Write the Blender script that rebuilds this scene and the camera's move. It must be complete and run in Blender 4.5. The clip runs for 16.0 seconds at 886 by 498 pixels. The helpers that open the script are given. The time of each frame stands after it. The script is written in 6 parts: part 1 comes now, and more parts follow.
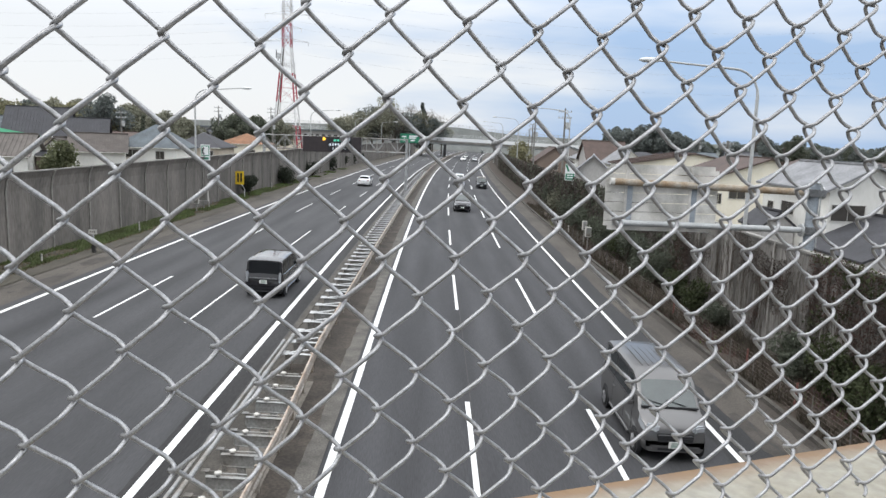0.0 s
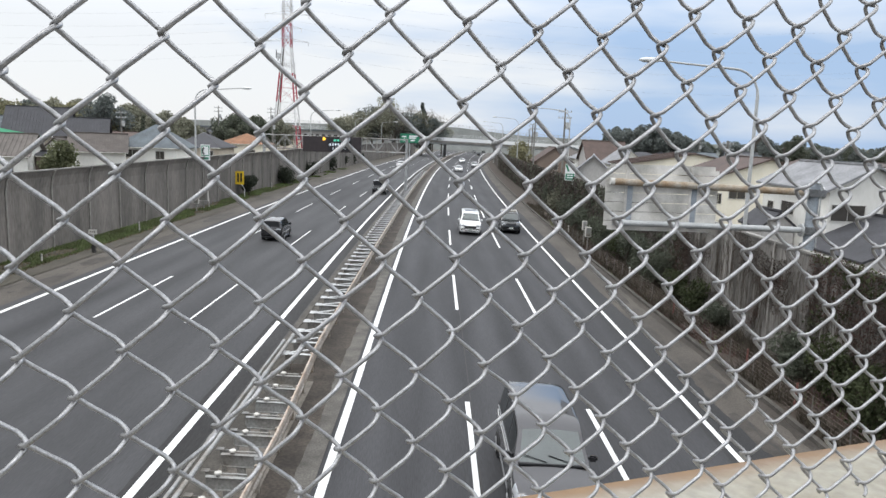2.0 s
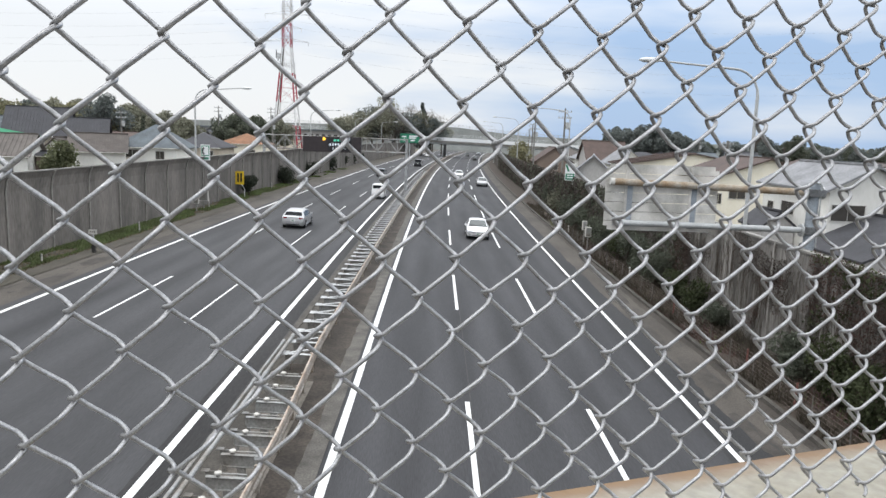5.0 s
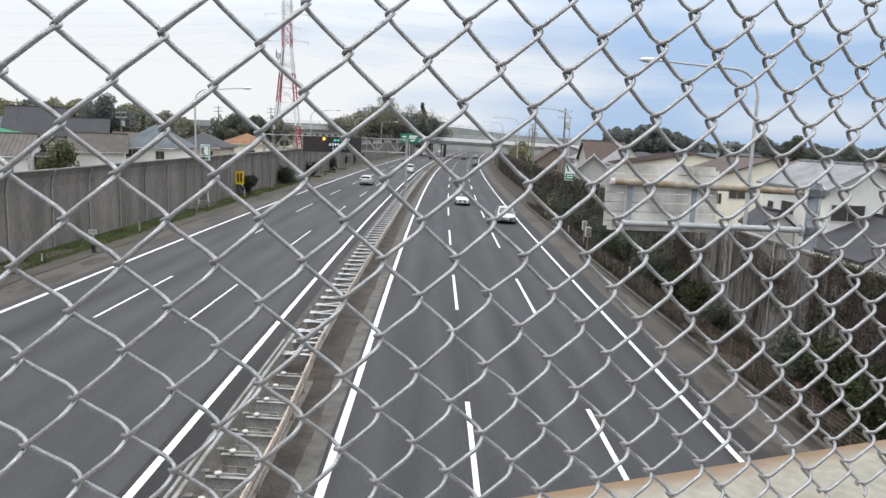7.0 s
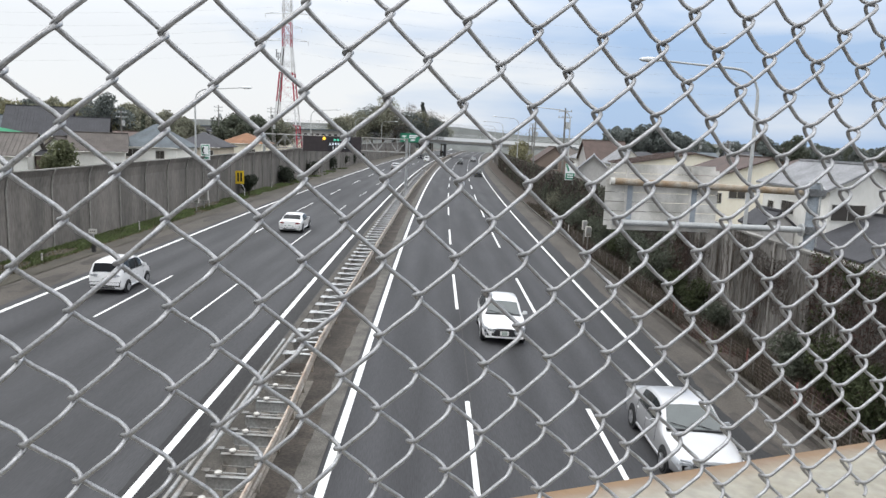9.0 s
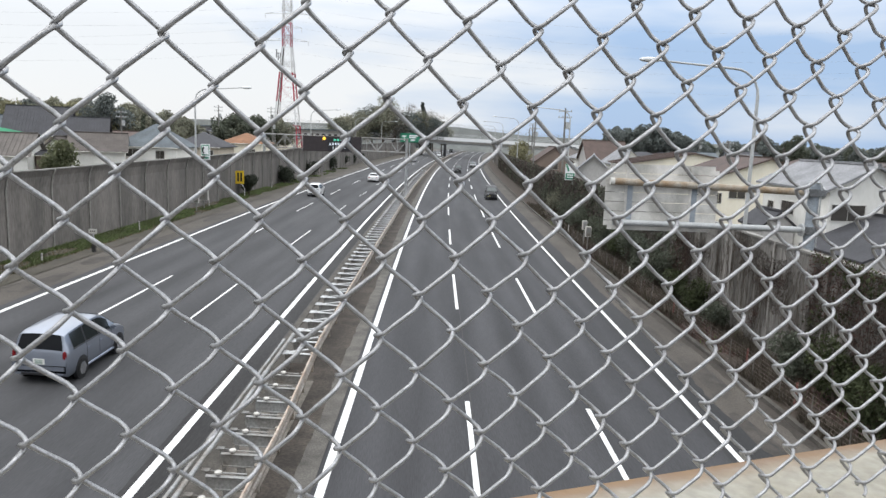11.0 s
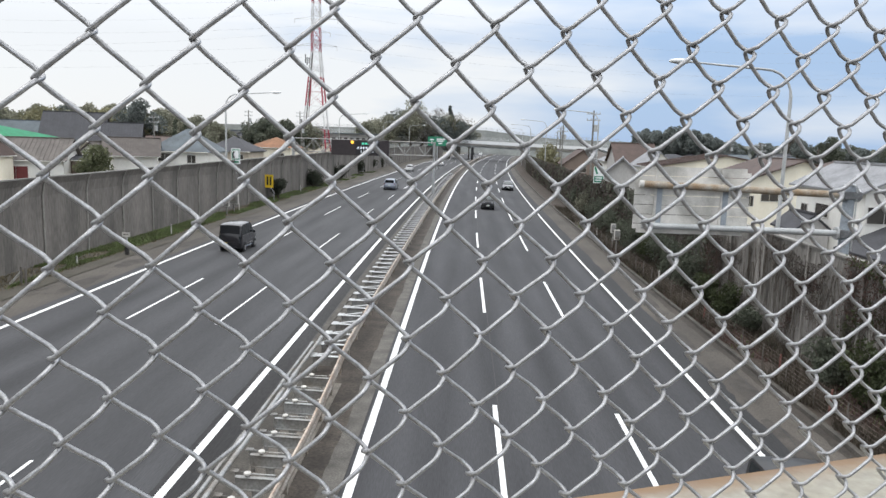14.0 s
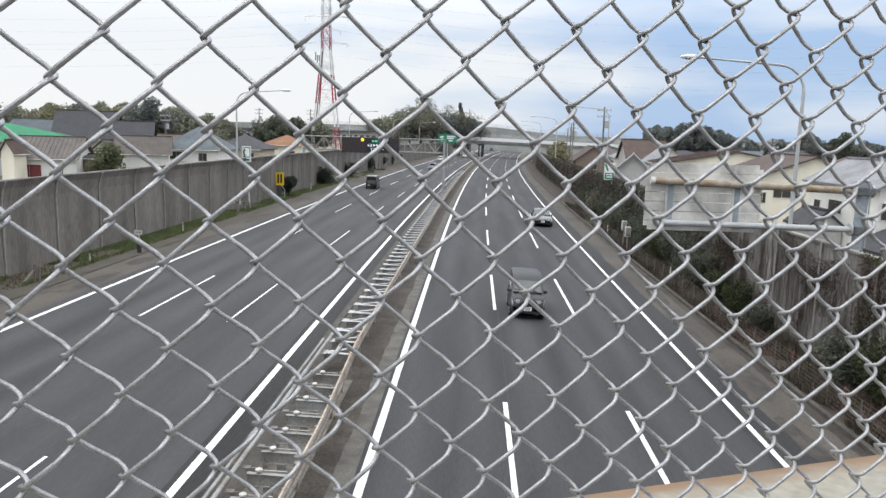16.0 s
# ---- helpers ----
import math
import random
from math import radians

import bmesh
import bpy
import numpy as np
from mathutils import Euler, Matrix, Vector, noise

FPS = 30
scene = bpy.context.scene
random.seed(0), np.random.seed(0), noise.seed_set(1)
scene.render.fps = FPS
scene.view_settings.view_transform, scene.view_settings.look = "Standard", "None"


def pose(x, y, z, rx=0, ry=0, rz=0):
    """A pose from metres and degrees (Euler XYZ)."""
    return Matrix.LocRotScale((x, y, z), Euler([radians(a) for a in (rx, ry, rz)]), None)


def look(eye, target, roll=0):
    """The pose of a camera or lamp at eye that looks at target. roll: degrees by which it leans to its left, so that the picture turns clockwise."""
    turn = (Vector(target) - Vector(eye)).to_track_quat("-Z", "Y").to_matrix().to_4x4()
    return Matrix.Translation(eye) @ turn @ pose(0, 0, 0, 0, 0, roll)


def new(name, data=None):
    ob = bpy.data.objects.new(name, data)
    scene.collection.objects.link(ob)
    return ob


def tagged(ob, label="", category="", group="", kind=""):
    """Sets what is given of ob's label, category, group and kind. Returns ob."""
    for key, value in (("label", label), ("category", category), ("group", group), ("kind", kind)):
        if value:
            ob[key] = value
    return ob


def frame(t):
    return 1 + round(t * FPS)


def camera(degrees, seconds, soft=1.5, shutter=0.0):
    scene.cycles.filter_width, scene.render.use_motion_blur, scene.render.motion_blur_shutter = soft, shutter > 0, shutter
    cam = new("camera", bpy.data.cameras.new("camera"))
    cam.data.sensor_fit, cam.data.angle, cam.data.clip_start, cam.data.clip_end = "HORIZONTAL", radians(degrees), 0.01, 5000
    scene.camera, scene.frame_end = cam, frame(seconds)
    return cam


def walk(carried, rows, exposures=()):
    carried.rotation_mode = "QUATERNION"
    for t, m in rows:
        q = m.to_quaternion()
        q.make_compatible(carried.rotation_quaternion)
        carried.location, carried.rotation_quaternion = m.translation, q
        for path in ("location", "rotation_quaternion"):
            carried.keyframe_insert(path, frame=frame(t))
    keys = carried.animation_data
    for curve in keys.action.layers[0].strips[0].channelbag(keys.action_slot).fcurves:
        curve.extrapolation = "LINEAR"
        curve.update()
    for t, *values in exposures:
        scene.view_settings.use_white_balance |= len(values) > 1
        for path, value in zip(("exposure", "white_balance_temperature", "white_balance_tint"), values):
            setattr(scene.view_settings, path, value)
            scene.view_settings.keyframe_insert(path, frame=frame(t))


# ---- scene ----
# ---------------------------------------------------------------- camera
EYE_Z = 7.795
cam = camera(63.2, 16.0, soft=1.5)


def aim(yaw, pitch, roll):
    """Pose of the standing camera: degrees of turn to the right, downward tilt and lean."""
    ya, pi = radians(yaw), radians(pitch)
    way = Vector((math.sin(ya) * math.cos(pi), math.cos(ya) * math.cos(pi), -math.sin(pi)))
    eye = Vector((0, 0, EYE_Z))
    return look(eye, eye + way, roll)


TURNS = [(0, 0.705, 8.873, 2.0), (8.0, 0.705, 8.873, 2.0), (8.5, 0.703, 8.905, 2.02), (11.5, 0.703, 8.905, 2.03),
         (11.8, 0.703, 8.88, 2.02), (12, 0.633, 8.811, 1.985), (12.5, 0.213, 8.702, 1.965), (13, -0.304, 8.637, 1.885),
         (13.5, -1.224, 8.719, 1.77), (14, -1.51, 8.715, 1.745), (14.5, -2.168, 8.757, 1.585), (15, -2.288, 8.666, 1.55),
         (15.5, -2.58, 8.674, 1.525), (16, -2.33, 8.958, 1.535)]
walk(cam, [(t, aim(a, b, c)) for t, a, b, c in TURNS])

# ---------------------------------------------------------------- sky and sun
scene.view_settings.exposure = 0.0
world = bpy.data.worlds.new("sky")
scene.world = world
world.use_nodes = True
wn, wl = world.node_tree.nodes, world.node_tree.links
wn.clear()
w_out, w_bg = wn.new("ShaderNodeOutputWorld"), wn.new("ShaderNodeBackground")
w_sky = wn.new("ShaderNodeTexSky")
w_sky.sky_type, w_sky.sun_disc = "NISHITA", False
w_sky.sun_elevation, w_sky.sun_rotation = radians(50), radians(-60)
w_dim = wn.new("ShaderNodeMix")
w_dim.data_type, w_dim.blend_type = "RGBA", "MULTIPLY"
w_dim.inputs[0].default_value = 1.0
w_dim.inputs[7].default_value = (0.13, 0.13, 0.13, 1)
wl.new(w_sky.outputs[0], w_dim.inputs[6])
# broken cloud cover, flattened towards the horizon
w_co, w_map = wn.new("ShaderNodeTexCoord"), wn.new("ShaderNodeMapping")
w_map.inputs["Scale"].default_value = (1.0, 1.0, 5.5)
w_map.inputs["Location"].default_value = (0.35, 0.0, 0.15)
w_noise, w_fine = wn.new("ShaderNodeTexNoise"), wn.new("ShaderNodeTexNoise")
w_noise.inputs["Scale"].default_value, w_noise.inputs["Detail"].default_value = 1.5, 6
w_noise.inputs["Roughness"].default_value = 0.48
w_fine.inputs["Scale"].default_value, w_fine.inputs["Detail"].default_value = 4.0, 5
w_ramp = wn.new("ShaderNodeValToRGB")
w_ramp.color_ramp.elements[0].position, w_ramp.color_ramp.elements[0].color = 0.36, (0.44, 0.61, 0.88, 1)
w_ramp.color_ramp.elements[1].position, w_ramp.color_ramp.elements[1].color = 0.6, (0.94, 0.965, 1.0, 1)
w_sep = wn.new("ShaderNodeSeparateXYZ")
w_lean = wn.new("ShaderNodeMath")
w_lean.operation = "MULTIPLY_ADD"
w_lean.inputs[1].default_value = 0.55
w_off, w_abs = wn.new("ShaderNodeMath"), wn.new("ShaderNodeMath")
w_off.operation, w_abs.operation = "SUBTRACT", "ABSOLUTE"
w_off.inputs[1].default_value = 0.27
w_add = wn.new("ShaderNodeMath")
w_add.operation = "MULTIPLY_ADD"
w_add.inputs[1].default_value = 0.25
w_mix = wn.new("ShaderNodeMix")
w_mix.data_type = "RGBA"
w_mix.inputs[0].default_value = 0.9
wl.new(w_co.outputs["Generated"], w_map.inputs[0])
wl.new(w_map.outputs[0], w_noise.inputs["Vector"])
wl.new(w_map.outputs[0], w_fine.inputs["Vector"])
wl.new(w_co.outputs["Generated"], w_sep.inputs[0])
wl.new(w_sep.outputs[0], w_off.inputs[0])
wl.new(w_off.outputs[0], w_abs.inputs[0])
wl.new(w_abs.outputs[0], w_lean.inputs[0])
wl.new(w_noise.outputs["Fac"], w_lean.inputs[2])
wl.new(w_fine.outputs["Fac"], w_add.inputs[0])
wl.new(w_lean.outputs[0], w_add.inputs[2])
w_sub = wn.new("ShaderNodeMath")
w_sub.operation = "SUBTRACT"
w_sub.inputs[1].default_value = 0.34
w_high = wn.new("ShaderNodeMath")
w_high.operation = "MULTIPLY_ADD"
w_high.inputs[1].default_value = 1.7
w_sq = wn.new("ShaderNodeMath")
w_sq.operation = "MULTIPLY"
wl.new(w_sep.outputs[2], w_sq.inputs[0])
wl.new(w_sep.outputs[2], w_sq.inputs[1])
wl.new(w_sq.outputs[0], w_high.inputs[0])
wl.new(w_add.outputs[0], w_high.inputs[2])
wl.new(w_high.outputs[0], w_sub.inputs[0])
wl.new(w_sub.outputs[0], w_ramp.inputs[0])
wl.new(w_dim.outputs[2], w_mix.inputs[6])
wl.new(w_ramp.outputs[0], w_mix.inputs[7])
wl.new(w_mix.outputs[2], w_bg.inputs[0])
# an overcast sky is brighter overhead than at the horizon
w_up = wn.new("ShaderNodeMapRange")
w_up.inputs["From Min"].default_value, w_up.inputs["From Max"].default_value = 0.12, 1.0
w_up.inputs["To Min"].default_value, w_up.inputs["To Max"].default_value = 0.97, 2.75
wl.new(w_sep.outputs[2], w_up.inputs["Value"])
wl.new(w_up.outputs[0], w_bg.inputs[1])
wl.new(w_bg.outputs[0], w_out.inputs[0])

sun = new("sun", bpy.data.lights.new("sun", "SUN"))
sun.data.energy, sun.data.angle, sun.data.color = 0.8, radians(25), (1.0, 0.97, 0.92)
sun.matrix_world = look((-30, 10, 60), (0, 30, 0))

# ---------------------------------------------------------------- materials
def material(name, colour, rough=0.6, metal=0.0, vary=0.25, scale=3.0, fine=40.0, bump=0.1, tint=None, spec=0.5, stretch=(1, 1, 1), coat=0.0, island=0.0, each=0.0, tracks=0.0):
    """Two scales of colour variation and a fine relief, in metres of the object's own space. tint: second colour of the stains."""
    m = bpy.data.materials.new(name)
    m.use_nodes = True
    n, l = m.node_tree.nodes, m.node_tree.links
    b = n["Principled BSDF"]
    b.inputs["Roughness"].default_value, b.inputs["Metallic"].default_value = rough, metal
    b.inputs["Specular IOR Level"].default_value = spec
    b.inputs["Coat Weight"].default_value = coat
    b.inputs["Coat Roughness"].default_value = 0.06
    co, mp = n.new("ShaderNodeTexCoord"), n.new("ShaderNodeMapping")
    mp.inputs["Scale"].default_value = stretch
    l.new(co.outputs["Object"], mp.inputs[0])
    big, small = n.new("ShaderNodeTexNoise"), n.new("ShaderNodeTexNoise")
    big.inputs["Scale"].default_value, big.inputs["Detail"].default_value = scale, 4
    small.inputs["Scale"].default_value, small.inputs["Detail"].default_value = fine, 3
    l.new(mp.outputs[0], big.inputs["Vector"])
    l.new(mp.outputs[0], small.inputs["Vector"])
    ramp = n.new("ShaderNodeValToRGB")
    dark = tint or tuple(c * (1 - vary) for c in colour)
    light = tuple(min(1, c * (1 + vary * 0.6)) for c in colour)
    e = ramp.color_ramp.elements
    e[0].position, e[0].color = 0.32, (*dark, 1)
    e[1].position, e[1].color = 0.62, (*colour, 1)
    top = e.new(0.8)
    top.color = (*light, 1)
    l.new(big.outputs["Fac"], ramp.inputs[0])
    mix = n.new("ShaderNodeMix")
    mix.data_type, mix.blend_type = "RGBA", "OVERLAY"
    mix.inputs[0].default_value = min(1.0, vary * 1.6)
    l.new(ramp.outputs[0], mix.inputs[6])
    l.new(small.outputs["Fac"], mix.inputs[7])
    last = mix.outputs[2]
    if island or each:
        pick = n.new("ShaderNodeNewGeometry") if island else n.new("ShaderNodeObjectInfo")
        hsv, span = n.new("ShaderNodeHueSaturation"), n.new("ShaderNodeMapRange")
        amount = island or each
        span.inputs["To Min"].default_value, span.inputs["To Max"].default_value = 1 - amount, 1 + amount
        l.new(pick.outputs["Random Per Island" if island else "Random"], span.inputs["Value"])
        l.new(span.outputs[0], hsv.inputs["Value"])
        l.new(last, hsv.inputs["Color"])
        last = hsv.outputs[0]
    if tracks:
        last = wheel_tracks(n, l, co, last, tracks)
    l.new(last, b.inputs["Base Color"])
    if bump:
        bp = n.new("ShaderNodeBump")
        bp.inputs["Strength"].default_value, bp.inputs["Distance"].default_value = bump, 0.01
        l.new(small.outputs["Fac"], bp.inputs["Height"])
        l.new(bp.outputs[0], b.inputs["Normal"])
    return m


def wheel_tracks(n, l, co, last, amount):
    """Two worn wheel tracks in each lane, following the bend, broken up by large clouds of wear."""
    def calc(op, a, b):
        m = n.new("ShaderNodeMath")
        m.operation = op
        for i, v in enumerate((a, b)):
            if isinstance(v, (int, float)):
                m.inputs[i].default_value = v
            else:
                l.new(v, m.inputs[i])
        return m.outputs[0]
    sep, cloud, mp = n.new("ShaderNodeSeparateXYZ"), n.new("ShaderNodeTexNoise"), n.new("ShaderNodeMapping")
    l.new(co.outputs["Object"], sep.inputs[0])
    l.new(co.outputs["Object"], mp.inputs[0])
    mp.inputs["Scale"].default_value = (1, 0.16, 1)
    cloud.inputs["Scale"].default_value, cloud.inputs["Detail"].default_value = 0.8, 5
    l.new(mp.outputs[0], cloud.inputs["Vector"])
    past = calc("MAXIMUM", calc("SUBTRACT", sep.outputs[1], 35.4), 0.0)
    x = calc("SUBTRACT", sep.outputs[0], calc("MULTIPLY", calc("MULTIPLY", past, past), 0.000136))
    wave = calc("COSINE", calc("MULTIPLY", calc("SUBTRACT", x, 0.295), 2 * math.pi / 1.765), 0.0)
    worn = calc("ADD", calc("MULTIPLY", wave, 0.5), calc("MULTIPLY", calc("SUBTRACT", cloud.outputs["Fac"], 0.5), 4.0))
    value = calc("ADD", calc("MULTIPLY", worn, amount), 1.0)
    hsv = n.new("ShaderNodeHueSaturation")
    l.new(value, hsv.inputs["Value"])
    l.new(last, hsv.inputs["Color"])
    return hsv.outputs[0]


def glow(name, colour, strength):
    m = bpy.data.materials.new(name)
    m.use_nodes = True
    b = m.node_tree.nodes["Principled BSDF"]
    b.inputs["Base Color"].default_value = (*colour, 1)
    b.inputs["Emission Color"].default_value = (*colour, 1)
    b.inputs["Emission Strength"].default_value = strength
    return m


ASPHALT_PALE = material("worn_grey_asphalt", (0.056, 0.056, 0.0585), 0.82, tracks=0.17, vary=0.3, scale=0.9, fine=55, bump=0.35, stretch=(1, 0.06, 1), spec=0.35)
ASPHALT = material("asphalt", (0.0495, 0.0495, 0.0525), 0.82, tracks=0.17, vary=0.3, scale=0.9, fine=55, bump=0.35, stretch=(1, 0.06, 1), spec=0.35)
ASPHALT_DARK = material("patched_asphalt", (0.037, 0.037, 0.038), 0.8, vary=0.3, scale=0.8, fine=60, bump=0.35, stretch=(1, 0.1, 1), spec=0.35)
SHOULDER = material("old_shoulder_asphalt", (0.092, 0.081, 0.069), 0.9, vary=0.38, scale=0.45, fine=28, bump=0.4, stretch=(1, 0.35, 1))
MEDIAN_SOIL = material("stained_median_concrete", (0.062, 0.051, 0.041), 0.95, vary=0.55, scale=0.9, fine=14, bump=0.5, tint=(0.03, 0.025, 0.02))
MEDIAN_EDGE = material("pale_median_edge", (0.108, 0.1, 0.088), 0.9, vary=0.45, scale=1.6, fine=20, bump=0.4)
PAINT = material("road_paint", (0.82, 0.82, 0.81), 0.6, vary=0.12, scale=2.5, fine=30, bump=0.2, tint=(0.6, 0.6, 0.58))
CRACK_SOIL = material("gutter_dirt", (0.06, 0.05, 0.041), 0.92, vary=0.45, scale=1.4, fine=22, bump=0.4, stretch=(1, 0.4, 1))
STAIN = material("oil_stain", (0.066, 0.058, 0.05), 0.85, vary=0.4, scale=1.5, fine=22, bump=0.3)
DARK_GUTTER = material("dark_gutter_asphalt", (0.035, 0.034, 0.034), 0.85, vary=0.45, scale=0.7, fine=30, bump=0.4, stretch=(1, 0.12, 1), spec=0.35)
SOIL_WEST = material("sandy_verge_soil", (0.096, 0.084, 0.068), 0.95, vary=0.4, scale=0.6, fine=16, bump=0.6, tint=(0.07, 0.064, 0.048))
CRACK = material("crack_filler", (0.03, 0.028, 0.026), 0.7, vary=0.3)
EARTH = material("town_ground", (0.13, 0.115, 0.09), 0.95, vary=0.5, scale=0.06, fine=4, bump=0.3, tint=(0.06, 0.065, 0.035))
SOIL = material("verge_soil", (0.058, 0.044, 0.036), 0.95, vary=0.5, scale=1.2, fine=18, bump=0.8, tint=(0.045, 0.035, 0.024))
GRASS = material("verge_grass", (0.115, 0.155, 0.05), 0.8, vary=0.4, scale=0.5, fine=20, island=0.4, bump=0.0, tint=(0.09, 0.105, 0.042))
CONCRETE = material("weathered_concrete", (0.23, 0.222, 0.205), 0.9, vary=0.4, scale=0.45, fine=14, bump=0.3, stretch=(1, 1, 0.35), tint=(0.13, 0.124, 0.112))
WALL_PANEL = material("noise_barrier_concrete", (0.177, 0.162, 0.147), 0.92, vary=0.38, scale=0.6, fine=9, bump=0.3, stretch=(1, 1, 0.22), tint=(0.098, 0.092, 0.083), each=0.06)
GALV = material("galvanised_steel", (0.5, 0.51, 0.515), 0.45, metal=0.75, vary=0.2, scale=6, fine=60, bump=0.05)
WIRE = material("fence_wire_zinc", (0.39, 0.39, 0.395), 0.36, metal=0.8, vary=0.42, scale=90, fine=700, bump=0.06, spec=0.5, tint=(0.29, 0.288, 0.286))
STEEL_GREY = material("grey_painted_steel", (0.45, 0.46, 0.46), 0.5, metal=0.2, vary=0.2, scale=1.5, fine=20, bump=0.05)
RAIL = material("guard_rail_zinc", (0.34, 0.345, 0.34), 0.5, metal=0.4, vary=0.35, scale=1.2, fine=15, bump=0.08, tint=(0.22, 0.2, 0.175))
RAIL_RUSTY = material("rust_streaked_rail", (0.33, 0.3, 0.265), 0.6, metal=0.25, vary=0.45, scale=1.4, fine=12, bump=0.1, tint=(0.22, 0.175, 0.135))
SIGN_CAP = material("pale_post_cap", (0.55, 0.53, 0.49), 0.6, vary=0.2)
EAST_PANEL = material("streaked_slatted_concrete", (0.225, 0.212, 0.195), 0.92, vary=0.5, scale=0.9, fine=10, bump=0.3, stretch=(1, 1, 0.18), tint=(0.085, 0.079, 0.07), each=0.12)
POST_PALE = material("pale_barrier_post", (0.3, 0.285, 0.26), 0.8, vary=0.25)
KERB = material("dirty_kerb", (0.085, 0.077, 0.066), 0.92, vary=0.4, scale=2, fine=20, bump=0.3)
MEDIAN_BED = material("dusty_concrete_bed", (0.19, 0.172, 0.148), 0.92, vary=0.4, scale=1.3, fine=18, bump=0.4, tint=(0.11, 0.098, 0.082))

# ---------------------------------------------------------------- lie of the road and mesh helpers
BANK, BEND, BEND_FROM = 0.0271, 0.000272, 35.4


def bow(y):
    """Sideways drift of the road's slow right-hand bend."""
    return 0.5 * BEND * max(0.0, y - BEND_FROM) ** 2


def on_road(x, y, z=0.0):
    """A place x metres across, y metres along and z metres above the banked, bending road."""
    xx = x + bow(y)
    return Vector((xx, y, z - BANK * xx))


def mesh_of(bm, name, mat, smooth=None):
    me = bpy.data.meshes.new(name)
    bm.normal_update()
    bm.to_mesh(me)
    bm.free()
    for m in (mat if isinstance(mat, (list, tuple)) else [mat]):
        me.materials.append(m)
    if smooth is not None:
        for poly in me.polygons:
            poly.use_smooth = True
        me.set_sharp_from_angle(angle=radians(smooth))
    return me


def part(name, bm, mat, parent, label="", at=None, smooth=None):
    ob = new(name, mesh_of(bm, name, mat, smooth) if isinstance(bm, bmesh.types.BMesh) else bm)
    ob.parent = parent
    if at is not None:
        ob.matrix_basis = at
    return tagged(ob, label)


def thing(name, label, category, at=None, group="", kind="", bm=None, mat=None, smooth=None):
    ob = new(name, mesh_of(bm, name, mat, smooth) if bm is not None else None)
    if at is not None:
        ob.matrix_basis = at
    return tagged(ob, label, category, group, kind)


def box(bm, x0, x1, y0, y1, z0, z1, m=None, mat=0):
    vs = [bm.verts.new((x, y, z)) for z in (z0, z1) for y in (y0, y1) for x in (x0, x1)]
    fs = [bm.faces.new([vs[i] for i in q]) for q in ((0, 2, 3, 1), (4, 5, 7, 6), (0, 1, 5, 4), (2, 6, 7, 3), (0, 4, 6, 2), (1, 3, 7, 5))]
    for f in fs:
        f.material_index = mat
    if m is not None:
        bmesh.ops.transform(bm, matrix=m, verts=vs)
    return vs


def boxed(*sizes, bevel=0.0):
    bm = bmesh.new()
    box(bm, *sizes)
    if bevel:
        bmesh.ops.bevel(bm, geom=bm.edges[:], offset=bevel, segments=2, affect="EDGES")
    return bm


def tube(bm, pts, r, sides=8, caps=True):
    """A round bar along the points; r is one radius or one for each point."""
    pts = [Vector(p) for p in pts]
    rs = r if isinstance(r, (list, tuple)) else [r] * len(pts)
    t0 = (pts[1] - pts[0]).normalized()
    u = t0.orthogonal().normalized()
    rings = []
    for i, p in enumerate(pts):
        a, b = pts[max(0, i - 1)], pts[min(len(pts) - 1, i + 1)]
        t = (b - a).normalized()
        u = (u - t * u.dot(t)).normalized()
        v = t.cross(u)
        rings.append([bm.verts.new(p + (u * math.cos(k * 2 * math.pi / sides) + v * math.sin(k * 2 * math.pi / sides)) * rs[i]) for k in range(sides)])
    for a, b in zip(rings, rings[1:]):
        for k in range(sides):
            bm.faces.new((a[k], a[(k + 1) % sides], b[(k + 1) % sides], b[k]))
    if caps:
        bm.faces.new(rings[0][::-1])
        bm.faces.new(rings[-1])
    return bm


def tubed(pts, r, sides=8):
    return tube(bmesh.new(), pts, r, sides)


def strip(bm, x0, x1, ys, z=0.0, z1=None, mat=0):
    """A ribbon between two lines along the road."""
    z1 = z if z1 is None else z1
    rows = [(bm.verts.new(on_road(x0, y, z)), bm.verts.new(on_road(x1, y, z1))) for y in ys]
    for a, b in zip(rows, rows[1:]):
        bm.faces.new((a[0], a[1], b[1], b[0])).material_index = mat


def slab_along(x0, x1, z0, z1, ys):
    """A solid bar of rectangular section that follows the road."""
    bm = bmesh.new()
    rows = [[bm.verts.new(on_road(x, y, z)) for x, z in ((x0, z0), (x1, z0), (x1, z1), (x0, z1))] for y in ys]
    for a, b in zip(rows, rows[1:]):
        for k in range(4):
            bm.faces.new((a[k], a[(k + 1) % 4], b[(k + 1) % 4], b[k]))
    bm.faces.new(rows[0][::-1])
    bm.faces.new(rows[-1])
    bmesh.ops.recalc_face_normals(bm, faces=bm.faces[:])
    return bm


def steps(a, b, n):
    return [a + (b - a) * i / n for i in range(n + 1)]


ALONG = [-450, -200, -60] + steps(-20, 300, 64) + steps(320, 900, 29)

